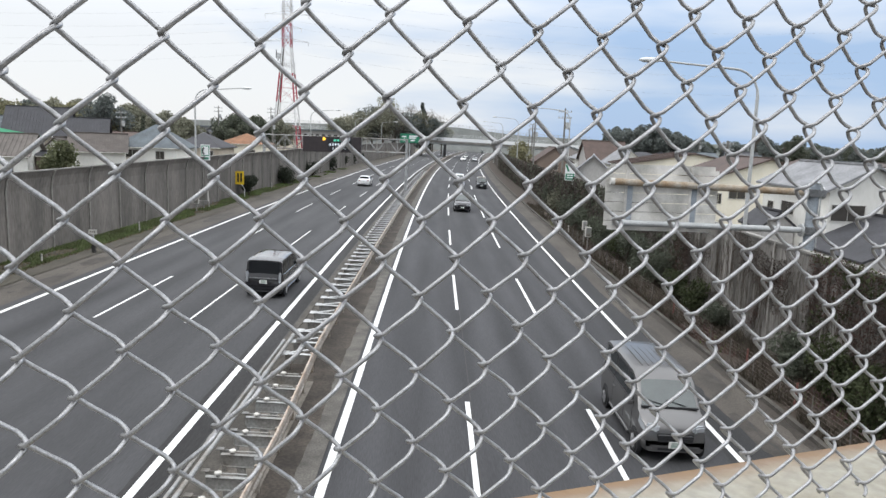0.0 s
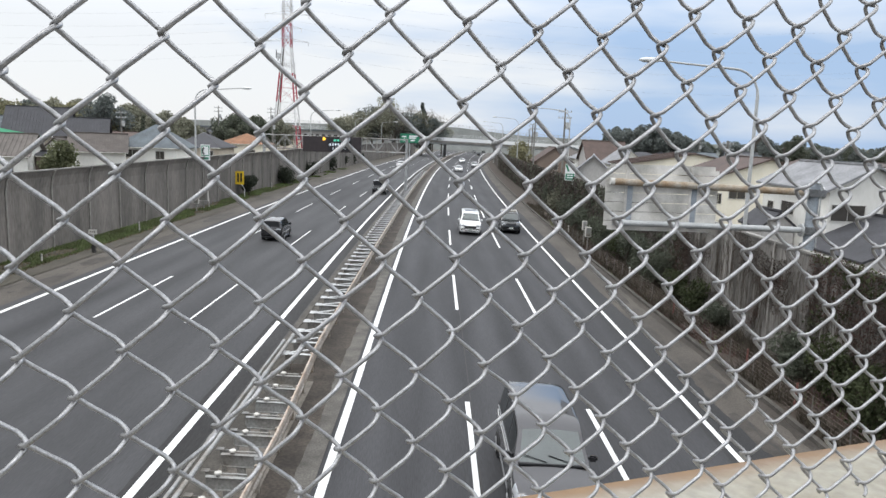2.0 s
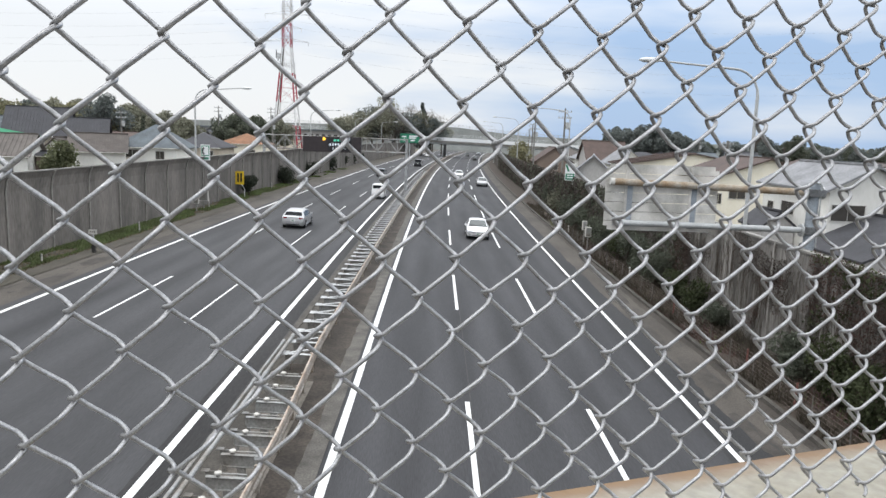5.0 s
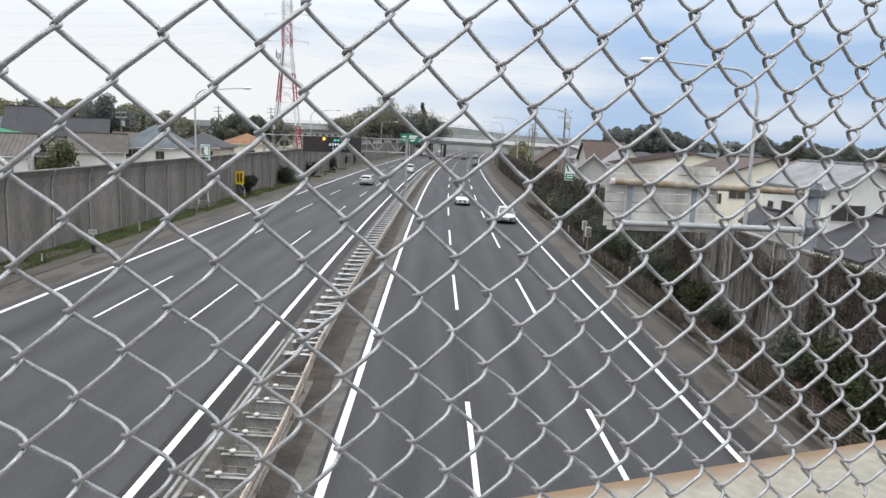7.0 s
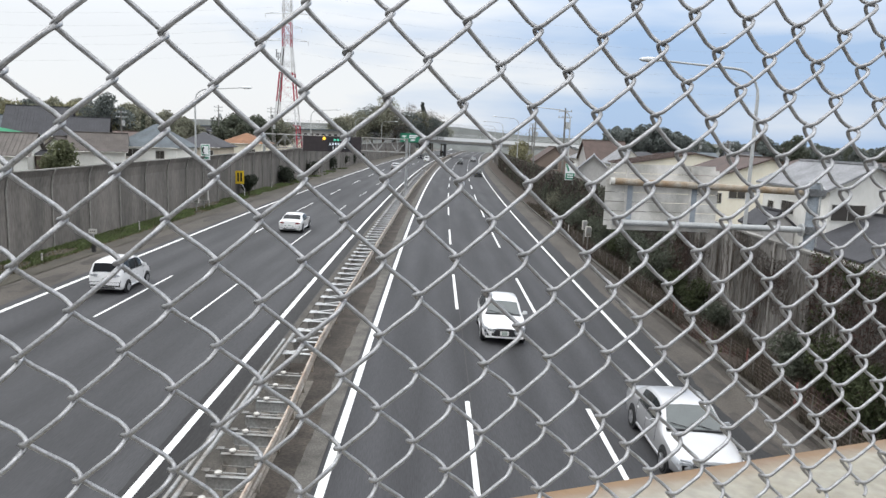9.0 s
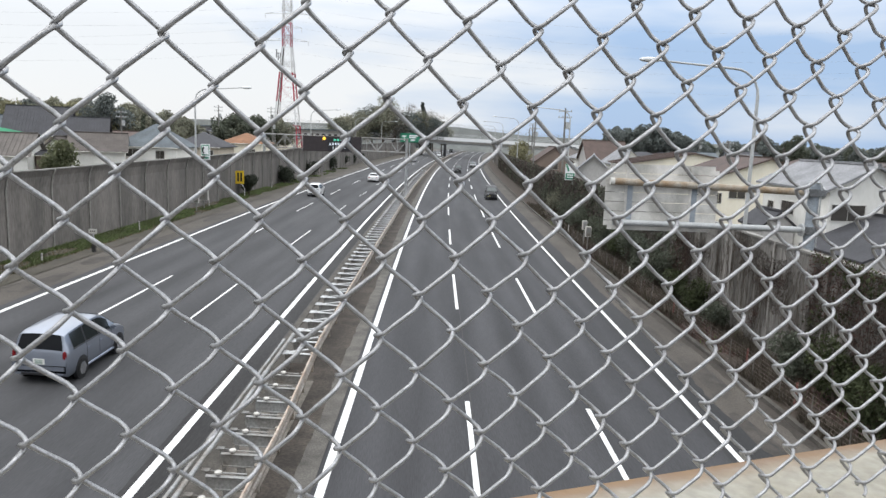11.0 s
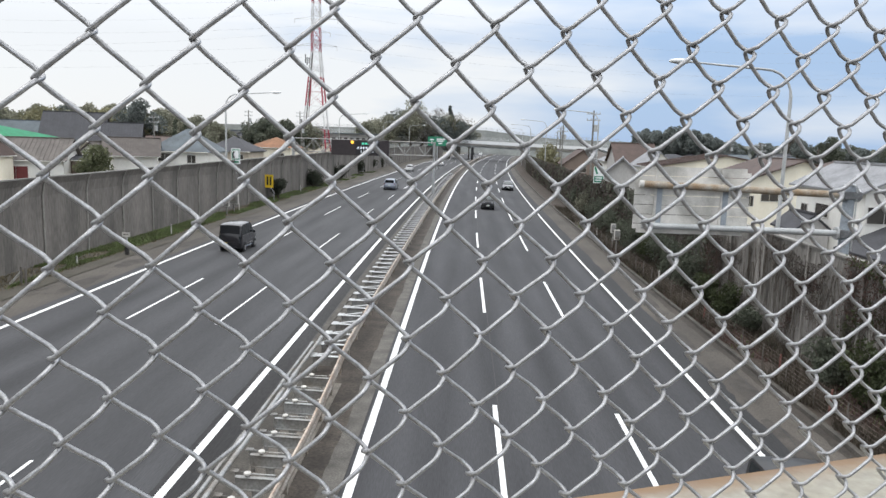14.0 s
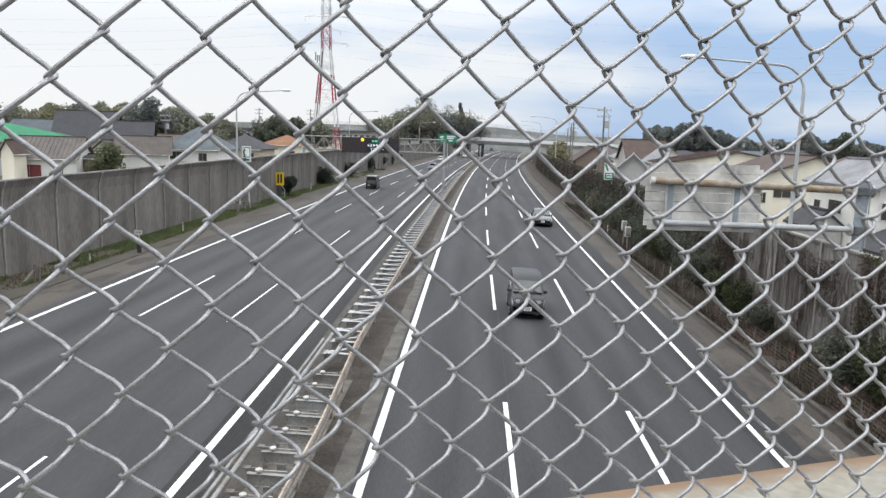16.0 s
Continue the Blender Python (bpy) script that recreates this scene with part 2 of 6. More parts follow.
# ---------------------------------------------------------------- ground, carriageways and markings
def build_ground():
    bm = bmesh.new()
    xs = [-3500, -1200, -400, -120, -60, -30, -23, -20, -12, -4, 4, 10.8, 13, 16, 30, 60, 120, 400, 1200, 3500]
    ys = [-1500, -450, -60] + steps(-20, 300, 32) + [350, 400, 500, 700, 1000, 1500, 2500, 4200]
    rows = []
    for y in ys:
        b = bow(min(y, 900))
        rows.append([bm.verts.new((x + b, y, -0.07 - BANK * (max(-30, min(30, x)) + b))) for x in xs])
    for a, b in zip(rows, rows[1:]):
        for i in range(len(xs) - 1):
            bm.faces.new((a[i], a[i + 1], b[i + 1], b[i]))
    thing("ground", "brown and grey open ground of the town", "ground", kind="structure", bm=bm, mat=EARTH)


def flat(name, label, x0, x1, mat, z=0.0, category="road"):
    bm = bmesh.new()
    strip(bm, x0, x1, ALONG, z)
    return thing(name, label, category, kind="structure", bm=bm, mat=mat)


build_ground()
flat("road_outbound", "three-lane dark grey asphalt carriageway, tyre-worn", -17.3, -5.25, ASPHALT_PALE)
flat("road_inbound", "three-lane dark grey asphalt carriageway, tyre-worn", -2.55, 8.75, ASPHALT)
flat("shoulder_outbound", "brownish cracked asphalt shoulder", -19.15, -17.3, SHOULDER, 0.0)
flat("shoulder_inbound", "brownish cracked asphalt shoulder", 8.75, 10.75, SHOULDER, 0.0)
flat("median_strip", "stained brown concrete median strip", -5.25, -2.55, MEDIAN_SOIL, 0.02, "median")
bed = bmesh.new()
strip(bed, -4.72, -3.6, steps(-60, 21.5, 30), 0.045)
thing("median_bed", "pale dusty concrete bed between the guard rails", "median", kind="structure", bm=bed, mat=MEDIAN_BED)


def ragged(name, label, x0, x1, wild0, wild1, mat, z, seed):
    """A strip of patching with one or both edges broken and uneven."""
    bm = bmesh.new()
    rows, y = [], -20.0
    while y < 300:
        a = x0 + wild0 * (noise.noise((y * 0.35, seed, 0)) + 0.5 * noise.noise((y * 1.7, seed, 3)))
        b = x1 + wild1 * (noise.noise((y * 0.3, seed, 7)) + 0.6 * noise.noise((y * 1.9, seed, 9)))
        rows.append((bm.verts.new(on_road(a, y, z)), bm.verts.new(on_road(b, y, z))))
        y += 0.25 if y < 60 else 4.0
    for p, q in zip(rows, rows[1:]):
        bm.faces.new((p[0], p[1], q[1], q[0]))
    thing(name, label, "road", kind="structure", bm=bm, mat=mat)


ragged("patched_strip", "darker patched asphalt strip beside the edge line", 7.82, 9.08, 0.12, 0.16, ASPHALT_DARK, 0.004, 2)
thing("median_kerb", "low worn concrete kerb of the median", "kerb", kind="structure", bm=slab_along(-5.44, -5.2, -0.05, 0.07, ALONG), mat=KERB)
ragged("paving_joint", "thin dark paving joint along the carriageway", 1.226, 1.262, 0.014, 0.014, CRACK, 0.003, 21)
ragged("median_edge", "pale worn concrete edge of the median", -2.98, -2.5, 0.1, 0.0, MEDIAN_EDGE, 0.026, 12)
# gutter strip in a darker asphalt colour than the lanes
ragged("patched_strip", "dark asphalt gutter beside the median", -6.45, -5.5, 0.04, 0.02, DARK_GUTTER, 0.004, 14)
# thin black line along the foot of the median kerb
ragged("gutter", "thin black line between the gutter and the median kerb", -5.52, -5.42, 0.02, 0.02, CRACK, 0.03, 17)
ragged("median_bed", "grey concrete strip between the kerb and the guard rail", -5.22, -4.7, 0.0, 0.05, KERB, 0.034, 18)
ragged("gutter", "dark damp gutter of the shoulder below the kerb", 10.42, 10.75, 0.12, 0.0, CRACK_SOIL, 0.004, 5)
for i, (x, y, w, ln) in enumerate(((9.5, 14.0, 0.5, 2.2), (9.3, 19.2, 0.35, 1.6), (9.7, 24.6, 0.5, 2.0), (9.4, 30.5, 0.3, 2.6), (9.8, 38, 0.4, 3.0), (-18.0, 33, 0.4, 2.0), (-18.3, 38.5, 0.5, 1.6), (-17.9, 47, 0.4, 3.0), (-18.2, 60, 0.5, 4.0))):
    bm = bmesh.new()
    ring = []
    for k in range(18):
        a = k * math.pi / 9
        q = 1 + 0.55 * noise.noise((math.cos(a) * 1.3, math.sin(a) * 1.3, i * 5.0))
        ring.append(bm.verts.new(on_road(x + w * q * math.cos(a), y + ln * q * math.sin(a), 0.0055)))
    bm.faces.new(ring)
    thing("stain", "dark oily stain on the old shoulder", "stain", kind="structure", bm=bm, mat=STAIN)

LINES = ((-16.77, 0.2), (-6.19, 0.2), (-2.30, 0.2), (8.1, 0.165))
for x, w in LINES:
    bm = bmesh.new()
    strip(bm, x - w / 2, x + w / 2, ALONG, 0.008)
    thing("edge_line", "solid white painted carriageway edge line", "road marking", kind="structure", bm=bm, mat=PAINT)
for x, first in ((1.14, 20.6), (4.76, 20.55), (-13.17, 35.8), (-9.62, 35.2)):
    long = 7.8 if x == -9.62 else 8.4
    for i in range(-3, 32):
        y1 = first + 20 * i
        bm = bmesh.new()
        half = 0.07 if x > 0 else 0.055 if x < -10 else 0.045
        strip(bm, x - half, x + half, steps(y1 - long, y1, 3), 0.008)
        thing("lane_dash", "white painted lane dash on the asphalt", "road marking", group="lane dashes", kind="structure", bm=bm, mat=PAINT)

def edge_rust():
    """Cream paint that rust has eaten from the outer edge inwards, with an uneven front."""
    m = material("rust_edged_cream_paint", (0.355, 0.338, 0.285), 0.64, vary=0.22, scale=7, fine=60, bump=0.12, tint=(0.30, 0.27, 0.205))
    n, l = m.node_tree.nodes, m.node_tree.links
    b = n["Principled BSDF"]
    under = b.inputs["Base Color"].links[0].from_socket
    co, sep, wob, wide = n.new("ShaderNodeTexCoord"), n.new("ShaderNodeSeparateXYZ"), n.new("ShaderNodeTexNoise"), n.new("ShaderNodeMapping")
    wide.inputs["Scale"].default_value = (1, 2.2, 1)
    wob.inputs["Scale"].default_value, wob.inputs["Detail"].default_value = 9, 6
    front, span, rust, mix = n.new("ShaderNodeMath"), n.new("ShaderNodeMapRange"), n.new("ShaderNodeValToRGB"), n.new("ShaderNodeMix")
    front.operation = "MULTIPLY_ADD"
    front.inputs[1].default_value = 0.07
    span.interpolation_type = "SMOOTHSTEP"
    span.inputs["From Min"].default_value, span.inputs["From Max"].default_value = 0.112, 0.176
    e = rust.color_ramp.elements
    e[0].position, e[0].color = 0.3, (0.17, 0.085, 0.036, 1)
    e[1].position, e[1].color = 0.75, (0.26, 0.168, 0.085, 1)
    mix.data_type = "RGBA"
    l.new(co.outputs["Object"], sep.inputs[0])
    l.new(co.outputs["Object"], wide.inputs[0])
    l.new(wide.outputs[0], wob.inputs["Vector"])
    l.new(wob.outputs["Fac"], front.inputs[0])
    l.new(sep.outputs[1], front.inputs[2])
    l.new(front.outputs[0], span.inputs["Value"])
    l.new(span.outputs[0], mix.inputs[0])
    l.new(wob.outputs["Fac"], rust.inputs[0])
    l.new(under, mix.inputs[6])
    l.new(rust.outputs[0], mix.inputs[7])
    l.new(mix.outputs[2], b.inputs["Base Color"])
    return m


COPING = edge_rust()

# ---------------------------------------------------------------- bridge under the camera, with its chain-link fence
SQUARE = Matrix(((0.9240, -0.3821, 0.0, -0.2727), (0.3818, 0.9239, 0.0, 0.5297), (-0.0270, 0.0176, 1.0, 7.8642), (0, 0, 0, 1)))
MESH, PITCH = 0.0707, 0.0696


def build_bridge():
    bridge = thing("road_bridge", "concrete overbridge with a beige coping and rusty steel edge", "bridge", SQUARE @ pose(0, 0, 0.0084, 0, 0.83, 0), kind="structure")
    part("deck", boxed(-45, 45, -6.0, 0.12, -2.1, -1.6), CONCRETE, bridge)
    for y in (-5.2, -3.6, -2.0, -0.4):
        part("girder", boxed(-45, 45, y - 0.2, y + 0.2, -2.75, -2.1), STEEL_GREY, bridge)
    for y0, y1 in ((-0.09, 0.125), (-6.0, -5.75)):
        part("parapet", boxed(-45, 45, y0, y1, -1.6, -0.556), CONCRETE, bridge)
    part("coping", boxed(-45, 45, -0.11, 0.146, -0.553, -0.509, bevel=0.012), COPING, bridge, "cream painted coping, rusting along its outer edge")


def wire_path(column, rows):
    """One zigzag wire of the mesh, hooked into both neighbours: strands falling to the right lie on the far side."""
    r, e = 0.0021, 0.0023
    pts = []
    n0, n1 = rows
    for k in range(n0, n1):
        v = k * 0.5
        right = (k + column) % 2 == 1
        u = (column + (1 if right else 0)) * 0.5
        s = -1 if right else 1
        x, z = u * MESH, -v * PITCH
        x += 0.0014 * noise.noise((column * 0.7, k * 0.9, 3))
        z += 0.0018 * noise.noise((column * 0.8, k * 0.6, 9))
        low = max(0.0, min(1.0, (-z - 0.12) / 0.2))
        x += 0.0036 * low * max(0.0, min(1.0, (0.3 - x) / 0.3))
        z += (0.0008 * low + 0.0012 * max(0.0, min(1.0, (-z - 0.29) / 0.06))) * max(0.0, min(1.0, (0.28 - x) / 0.28))
        z -= 0.0011 * max(0.0, min(1.0, (z + 0.02) / 0.1)) * max(0.0, min(1.0, (0.35 - x) / 0.35))
        far, back = (0.0116, -0.0146) if right else (-0.0100, 0.0088)
        rise, fall_more = (0.0022 * max(0.6, min(1.0, (x + 0.05) / 0.45)), 0.0010) if right else (0.0, 0.0)
        bend = ((0.0052, 0.98, 0.0062), (0.0004, 0.72, 0.0024), (-0.0020, 0.38, 0.0006)) if right else ((0.0062, 0.99, 0.0064), (0.0026, 0.84, 0.0028), (-0.0004, 0.46, 0.0008))
        for run, depth, fall in bend:
            pts.append((x + s * run, far * depth, z + fall + rise * depth))
        pts.append((x - s * e, 0, z - 0.0006))
        for run, depth, fall in ((-0.0016, 0.34, 0.0014), (0.0012, 0.68, 0.0032), (0.0052, 0.92, 0.0066), (0.0090, 0.99, 0.0100)):
            pts.append((x + s * run, back * depth, z - fall - fall_more * depth))
    return pts, r


def build_fence():
    fence = thing("chain_link_fence", "galvanised chain-link fence of thick zinc wire", "fence", SQUARE)
    for column in range(-74, 74):
        close = -12 <= column < 36
        pts, r = wire_path(column, (-18, 15))
        part("wire", tubed(pts, r, 8 if close else 4), WIRE, fence, smooth=60)
    part("rail", tubed([(-6, 0.028, 0.62), (6, 0.028, 0.62)], 0.017, 10), GALV, fence, smooth=60)
    for x in (-2.6, 2.6):
        part("post", tubed([(x, 0.05, -0.6), (x, 0.05, 0.68)], 0.024, 12), GALV, fence, smooth=60)


build_bridge()
build_fence()


# ---------------------------------------------------------------- noise barriers beside the road
def build_left_barrier():
    wall = thing("wall_west", "tall weathered grey concrete noise barrier with slim posts", "noise barrier", kind="structure")
    y = -42.3
    while y < 330:
        bm = bmesh.new()
        y2 = y + 4.4
        prof = [(-22.0, 0.0), (-22.0, 2.0), (-22.0, 3.6), (-21.9, 4.2), (-21.72, 4.56)]
        front, back = [], []
        for yy in (y + 0.02, y2 - 0.02):
            front.append([bm.verts.new(on_road(x, yy, z)) for x, z in prof])
            back.append([bm.verts.new(on_road(x - 0.16, yy, z + 0.03)) for x, z in prof])
        for i in range(len(prof) - 1):
            bm.faces.new((front[0][i], front[1][i], front[1][i + 1], front[0][i + 1]))
            bm.faces.new((back[0][i], back[0][i + 1], back[1][i + 1], back[1][i]))
            bm.faces.new((front[0][i], front[0][i + 1], back[0][i + 1], back[0][i]))
            bm.faces.new((front[1][i], back[1][i], back[1][i + 1], front[1][i + 1]))
        bm.faces.new((front[0][-1], front[1][-1], back[1][-1], back[0][-1]))
        part("panel", bm, WALL_PANEL, wall)
        pp = [on_road(x + 0.05, y, z) for x, z in prof]
        part("post", tubed(pp, 0.05, 6), POST_PALE, wall)
        y = y2
    part("cap", cap_line(-21.80, 4.56), CONCRETE, wall, "pale cap along the top")


def cap_line(x, z):
    return slab_along(x - 0.1, x + 0.12, z + 0.0, z + 0.07, steps(-40, 330, 74))


def build_right_barrier():
    wall = thing("wall_east", "grey slatted noise barrier overgrown with brown creeper", "noise barrier", kind="structure")
    y = -40.0
    while y < 330:
        ys = [y + 0.03, y + 3.97]
        part("panel", slab_along(13.5, 13.66, 0.0, 4.42, ys), EAST_PANEL, wall)
        part("post", slab_along(13.40, 13.6, 0.0, 4.5, [y - 0.06, y + 0.06]), EAST_PANEL, wall)
        if 4 < y < 70:
            for k in range(1, 10):
                yy = y + k * 0.4
                part("slat", slab_along(13.488, 13.505, 0.25, 4.3, [yy - 0.13, yy + 0.13]), EAST_PANEL, wall)
            for z in (0.55, 1.1, 1.65, 2.2, 2.75, 3.3, 3.85):
                part("course", slab_along(13.474, 13.487, z, z + 0.035, ys), EAST_PANEL, wall)
        y += 4.0
    part("cap", slab_along(13.42, 13.72, 4.44, 4.52, steps(-40, 330, 74)), CONCRETE, wall)


build_left_barrier()
build_right_barrier()
bm = slab_along(10.75, 10.93, -0.05, 0.13, ALONG)
thing("kerb", "low dark weathered kerb along the shoulder", "kerb", kind="structure", bm=bm, mat=KERB)
flat("verge_east", "bare brown soil verge below the barrier", 10.93, 13.6, SOIL, 0.06, "verge")
flat("verge_west", "rough grassy verge below the barrier", -22.0, -19.15, SOIL_WEST, 0.03, "verge")


# ---------------------------------------------------------------- median guard rails
def beam_x(y):
    """Line of the eastern rail, which closes in where the bracing changes."""
    return -3.55 - 0.27 * max(0.0, min(1.0, (y - 16.5) / 7.0)) + 0.12 * max(0.0, min(1.0, (y - 30) / 30.0))


def build_median_rails():
    left = thing("guard_rail", "grey steel guard rail of two round pipes on the median", "guard rail", group="median guard rails", kind="structure")
    right = thing("guard_rail", "weathered zinc guard rail with rusty top edge on the median", "guard rail", group="median guard rails", kind="structure")
    y = -8.0
    while y < 300:
        ln = 4.0 if y < 120 else 12.0
        for x, z, r in ((-4.76, 0.72, 0.058), (-5.08, 0.5, 0.05)) if y < 23 else ():
            part("pipe", tubed([on_road(x, y, z), on_road(x, y + ln - 0.02, z)], r, 10), RAIL, left, smooth=50)
            part("pipe_sleeve", tubed([on_road(x, y + ln - 0.16, z), on_road(x, y + ln + 0.14, z)], r + 0.014, 10), RAIL, left, smooth=50)
        prof = [(0.0, 0.36), (0.05, 0.40), (0.05, 0.46), (0.0, 0.50), (0.0, 0.55), (0.05, 0.59), (0.05, 0.66), (0.02, 0.70)]
        crest = [(0.022, 0.70), (0.012, 0.722), (-0.022, 0.725), (-0.034, 0.70)]
        for name, line, mat, depth in (("beam", prof, RAIL_RUSTY, 0.012), ("top_edge", crest, TOP_EDGE, 0.006)):
            bm = bmesh.new()
            rows = []
            for yy in steps(y, y + ln, 4):
                x = beam_x(yy)
                rows.append([bm.verts.new(on_road(x + px, yy, z)) for px, z in line] + [bm.verts.new(on_road(x + px - depth, yy, z - depth)) for px, z in line[::-1]])
            m = len(rows[0])
            for r0, r1 in zip(rows, rows[1:]):
                for i in range(m):
                    bm.faces.new((r0[i], r0[(i + 1) % m], r1[(i + 1) % m], r1[i]))
            bmesh.ops.recalc_face_normals(bm, faces=bm.faces[:])
            part(name, bm, mat, right)
        y += ln
    y = -8.0
    while y < 150:
        x = beam_x(y) - 0.06
        part("beam_post", slab_along(x - 0.06, x + 0.04, 0.0, 0.66, [y + 0.4, y + 0.5]), RAIL_RUSTY, right)
        y += 2.0
    brace = thing("rail_spacers", "zinc cross beams and posts between the two guard rails", "guard rail", kind="structure")
    y = -7.29
    while y < 20.8:
        right_x = beam_x(y) - 0.05
        part("top_flange", slab_along(-4.55, right_x, 0.585, 0.6, [y, y + 0.11]), RAIL, brace)
        part("web", slab_along(-4.5, right_x, 0.33, 0.584, [y + 0.05, y + 0.062]), RAIL, brace)
        part("lower_flange", slab_along(-4.5, right_x, 0.31, 0.329, [y, y + 0.11]), RAIL, brace)
        part("post", slab_along(-4.2, -4.02, 0.0, 0.33, [y + 0.02, y + 0.14]), RAIL, brace)
        part("cap_stem", tubed([on_road(-4.3, y + 0.08, 0.6), on_road(-4.3, y + 0.08, 0.65)], 0.05, 8), RAIL, brace, smooth=50)
        part("post_cap", tubed([on_road(-4.3, y + 0.08, 0.65), on_road(-4.3, y + 0.08, 0.685), on_road(-4.3, y + 0.08, 0.7)], [0.075, 0.075, 0.05], 10), SIGN_CAP, brace, smooth=50)
        part("hook_bar", tubed([on_road(-4.24, y + 0.14, 0.63), on_road(right_x - 0.12, y + 0.14, 0.63)], 0.018, 6), RAIL, brace)
        part("bracket", slab_along(-4.74, -4.58, 0.56, 0.575, [y + 0.3, y + 0.44]), RAIL, brace)
        part("bracket", slab_along(-4.66, -4.45, 0.2, 0.56, [y + 0.36, y + 0.375]), RAIL, brace)
        part("bracket_leg", slab_along(-4.62, -4.54, 0.0, 0.2, [y + 0.33, y + 0.41]), RAIL, brace)
        y += 1.06
    y = 22.3
    while y < 150:
        right_x = beam_x(y) - 0.04
        part("top_flange", slab_along(-4.72, right_x, 0.6, 0.62, [y, y + 0.16]), GALV_PALE, brace)
        part("web", slab_along(-4.66, right_x, 0.3, 0.599, [y + 0.07, y + 0.085]), RAIL, brace)
        part("tooth_plate", slab_along(-4.82, -4.58, 0.625, 0.64, [y - 0.12, y + 0.3]), GALV_PALE, brace)
        part("post", slab_along(-4.7, -4.58, 0.0, 0.6, [y + 0.17, y + 0.29]), RAIL, brace)
        diag = bmesh.new()
        a, b = on_road(-4.62, y + 0.22, 0.6), on_road(right_x, y + 0.85, 0.6)
        side = (b - a).cross(Vector((0, 0, 1))).normalized() * 0.06
        vs = [diag.verts.new(p + side * k + Vector((0, 0, h))) for h in (0, -0.05) for p in (a, b) for k in (1, -1)]
        for q in ((0, 1, 3, 2), (4, 6, 7, 5), (0, 4, 5, 1), (2, 3, 7, 6), (0, 2, 6, 4), (1, 5, 7, 3)):
            diag.faces.new([vs[i] for i in q])
        part("tie_bar", diag, GALV_PALE, brace)
        y += 1.35


TOP_EDGE = material("worn_rail_top_edge", (0.5, 0.43, 0.36), 0.6, metal=0.1, vary=0.4, scale=1.8, fine=14, bump=0.1, tint=(0.33, 0.235, 0.17))
GALV_PALE = material("pale_zinc_bracing", (0.5, 0.505, 0.5), 0.5, metal=0.35, vary=0.3, scale=3, fine=20, bump=0.06)
build_median_rails()


# ---------------------------------------------------------------- low wire fence and markers on the verges
def build_verge_fence():
    f = thing("verge_fence", "low rusty wire fence along the verge", "fence", kind="structure")
    y = 8.0
    while y < 76:
        part("post", tubed([on_road(11.2, y, 0.0), on_road(11.2 + 0.04 * math.sin(y * 3), y, 1.0)], 0.02, 6), POST_GREY, f)
        y += 2.0
    for z in steps(0.18, 1.0, 6):
        part("wire", tubed([on_road(11.2, yy, z) for yy in steps(8, 76, 34)], 0.007, 4), WIRE_RUST, f)
    for y in (21.3, 24.9, 33.0):
        m = thing("marker_stake", "faded orange-red marker stake on the verge", "marker", on_road_pose(11.35, y), group="marker stakes")
        part("stake", tubed([(0, 0, 0), (0.03, 0, 0.95)], 0.035, 6), STAKE_RED, m)


def on_road_pose(x, y):
    return Matrix.Translation(on_road(x, y))


def delineator(x, y, h):
    d = thing("delineator", "slim white roadside delineator post", "marker", on_road_pose(x, y), group="delineators")
    part("post", tubed([(0, 0, 0), (0, 0, h)], 0.045, 8), SIGN_CAP, d, smooth=50)
    part("reflector", tubed([(0, -0.03, h - 0.08), (0, -0.055, h - 0.08)], 0.05, 10), RAIL, d)


def cabinet(x, y, w, h, z):
    c = thing("roadside_cabinet", "small grey equipment cabinet on a post", "cabinet", on_road_pose(x, y), group="roadside cabinets")
    part("post", tubed([(0, 0, 0), (0, 0, z + 0.02)], 0.05, 8), RAIL, c, smooth=50)
    part("body", boxed(-w / 2, w / 2, -0.14, 0.14, z, z + h, bevel=0.02), SIGN_CAP, c)
    part("door", boxed(-w / 2 + 0.04, w / 2 - 0.04, -0.155, -0.142, z + 0.05, z + h - 0.05, bevel=0.005), RAIL, c)


POST_GREY = material("grey_fence_post", (0.15, 0.135, 0.12), 0.7, vary=0.3)
WIRE_RUST = material("rusty_fence_wire", (0.15, 0.11, 0.092), 0.8, vary=0.4)
STAKE_RED = material("faded_red_stake", (0.2, 0.075, 0.06), 0.7, vary=0.35)
build_verge_fence()
for x, y, h in ((-20.4, 37.1, 0.5), (-20.3, 49.2, 0.75), (-20.9, 66.0, 0.9), (-20.9, 90, 0.9), (11.5, 41.5, 0.9), (11.5, 62, 0.9)):
    delineator(x, y, h)
for x, y, w, h, z in ((-20.9, 62.6, 0.45, 0.6, 0.75), (-20.9, 64.6, 0.8, 1.0, 0.8), (11.35, 53.0, 0.42, 0.75, 1.1), (11.5, 55.2, 0.36, 0.7, 1.35)):
    cabinet(x, y, w, h, z)
def stake_pair(x, y):
    """Two old timber stakes, one fallen against the other."""
    st = thing("timber_stakes", "two old grey timber stakes leaning on the verge", "marker", on_road_pose(x, y))
    for x0, x1, h in ((0.0, 0.02, 0.85), (0.22, 0.24, 0.8), (-0.55, 0.0, 0.62)):
        part("stake", tubed([(x0, 0, -0.02), (x1, 0.03, h)], 0.055, 6), SIGN_CAP if x0 < 0 else POST_GREY, st)


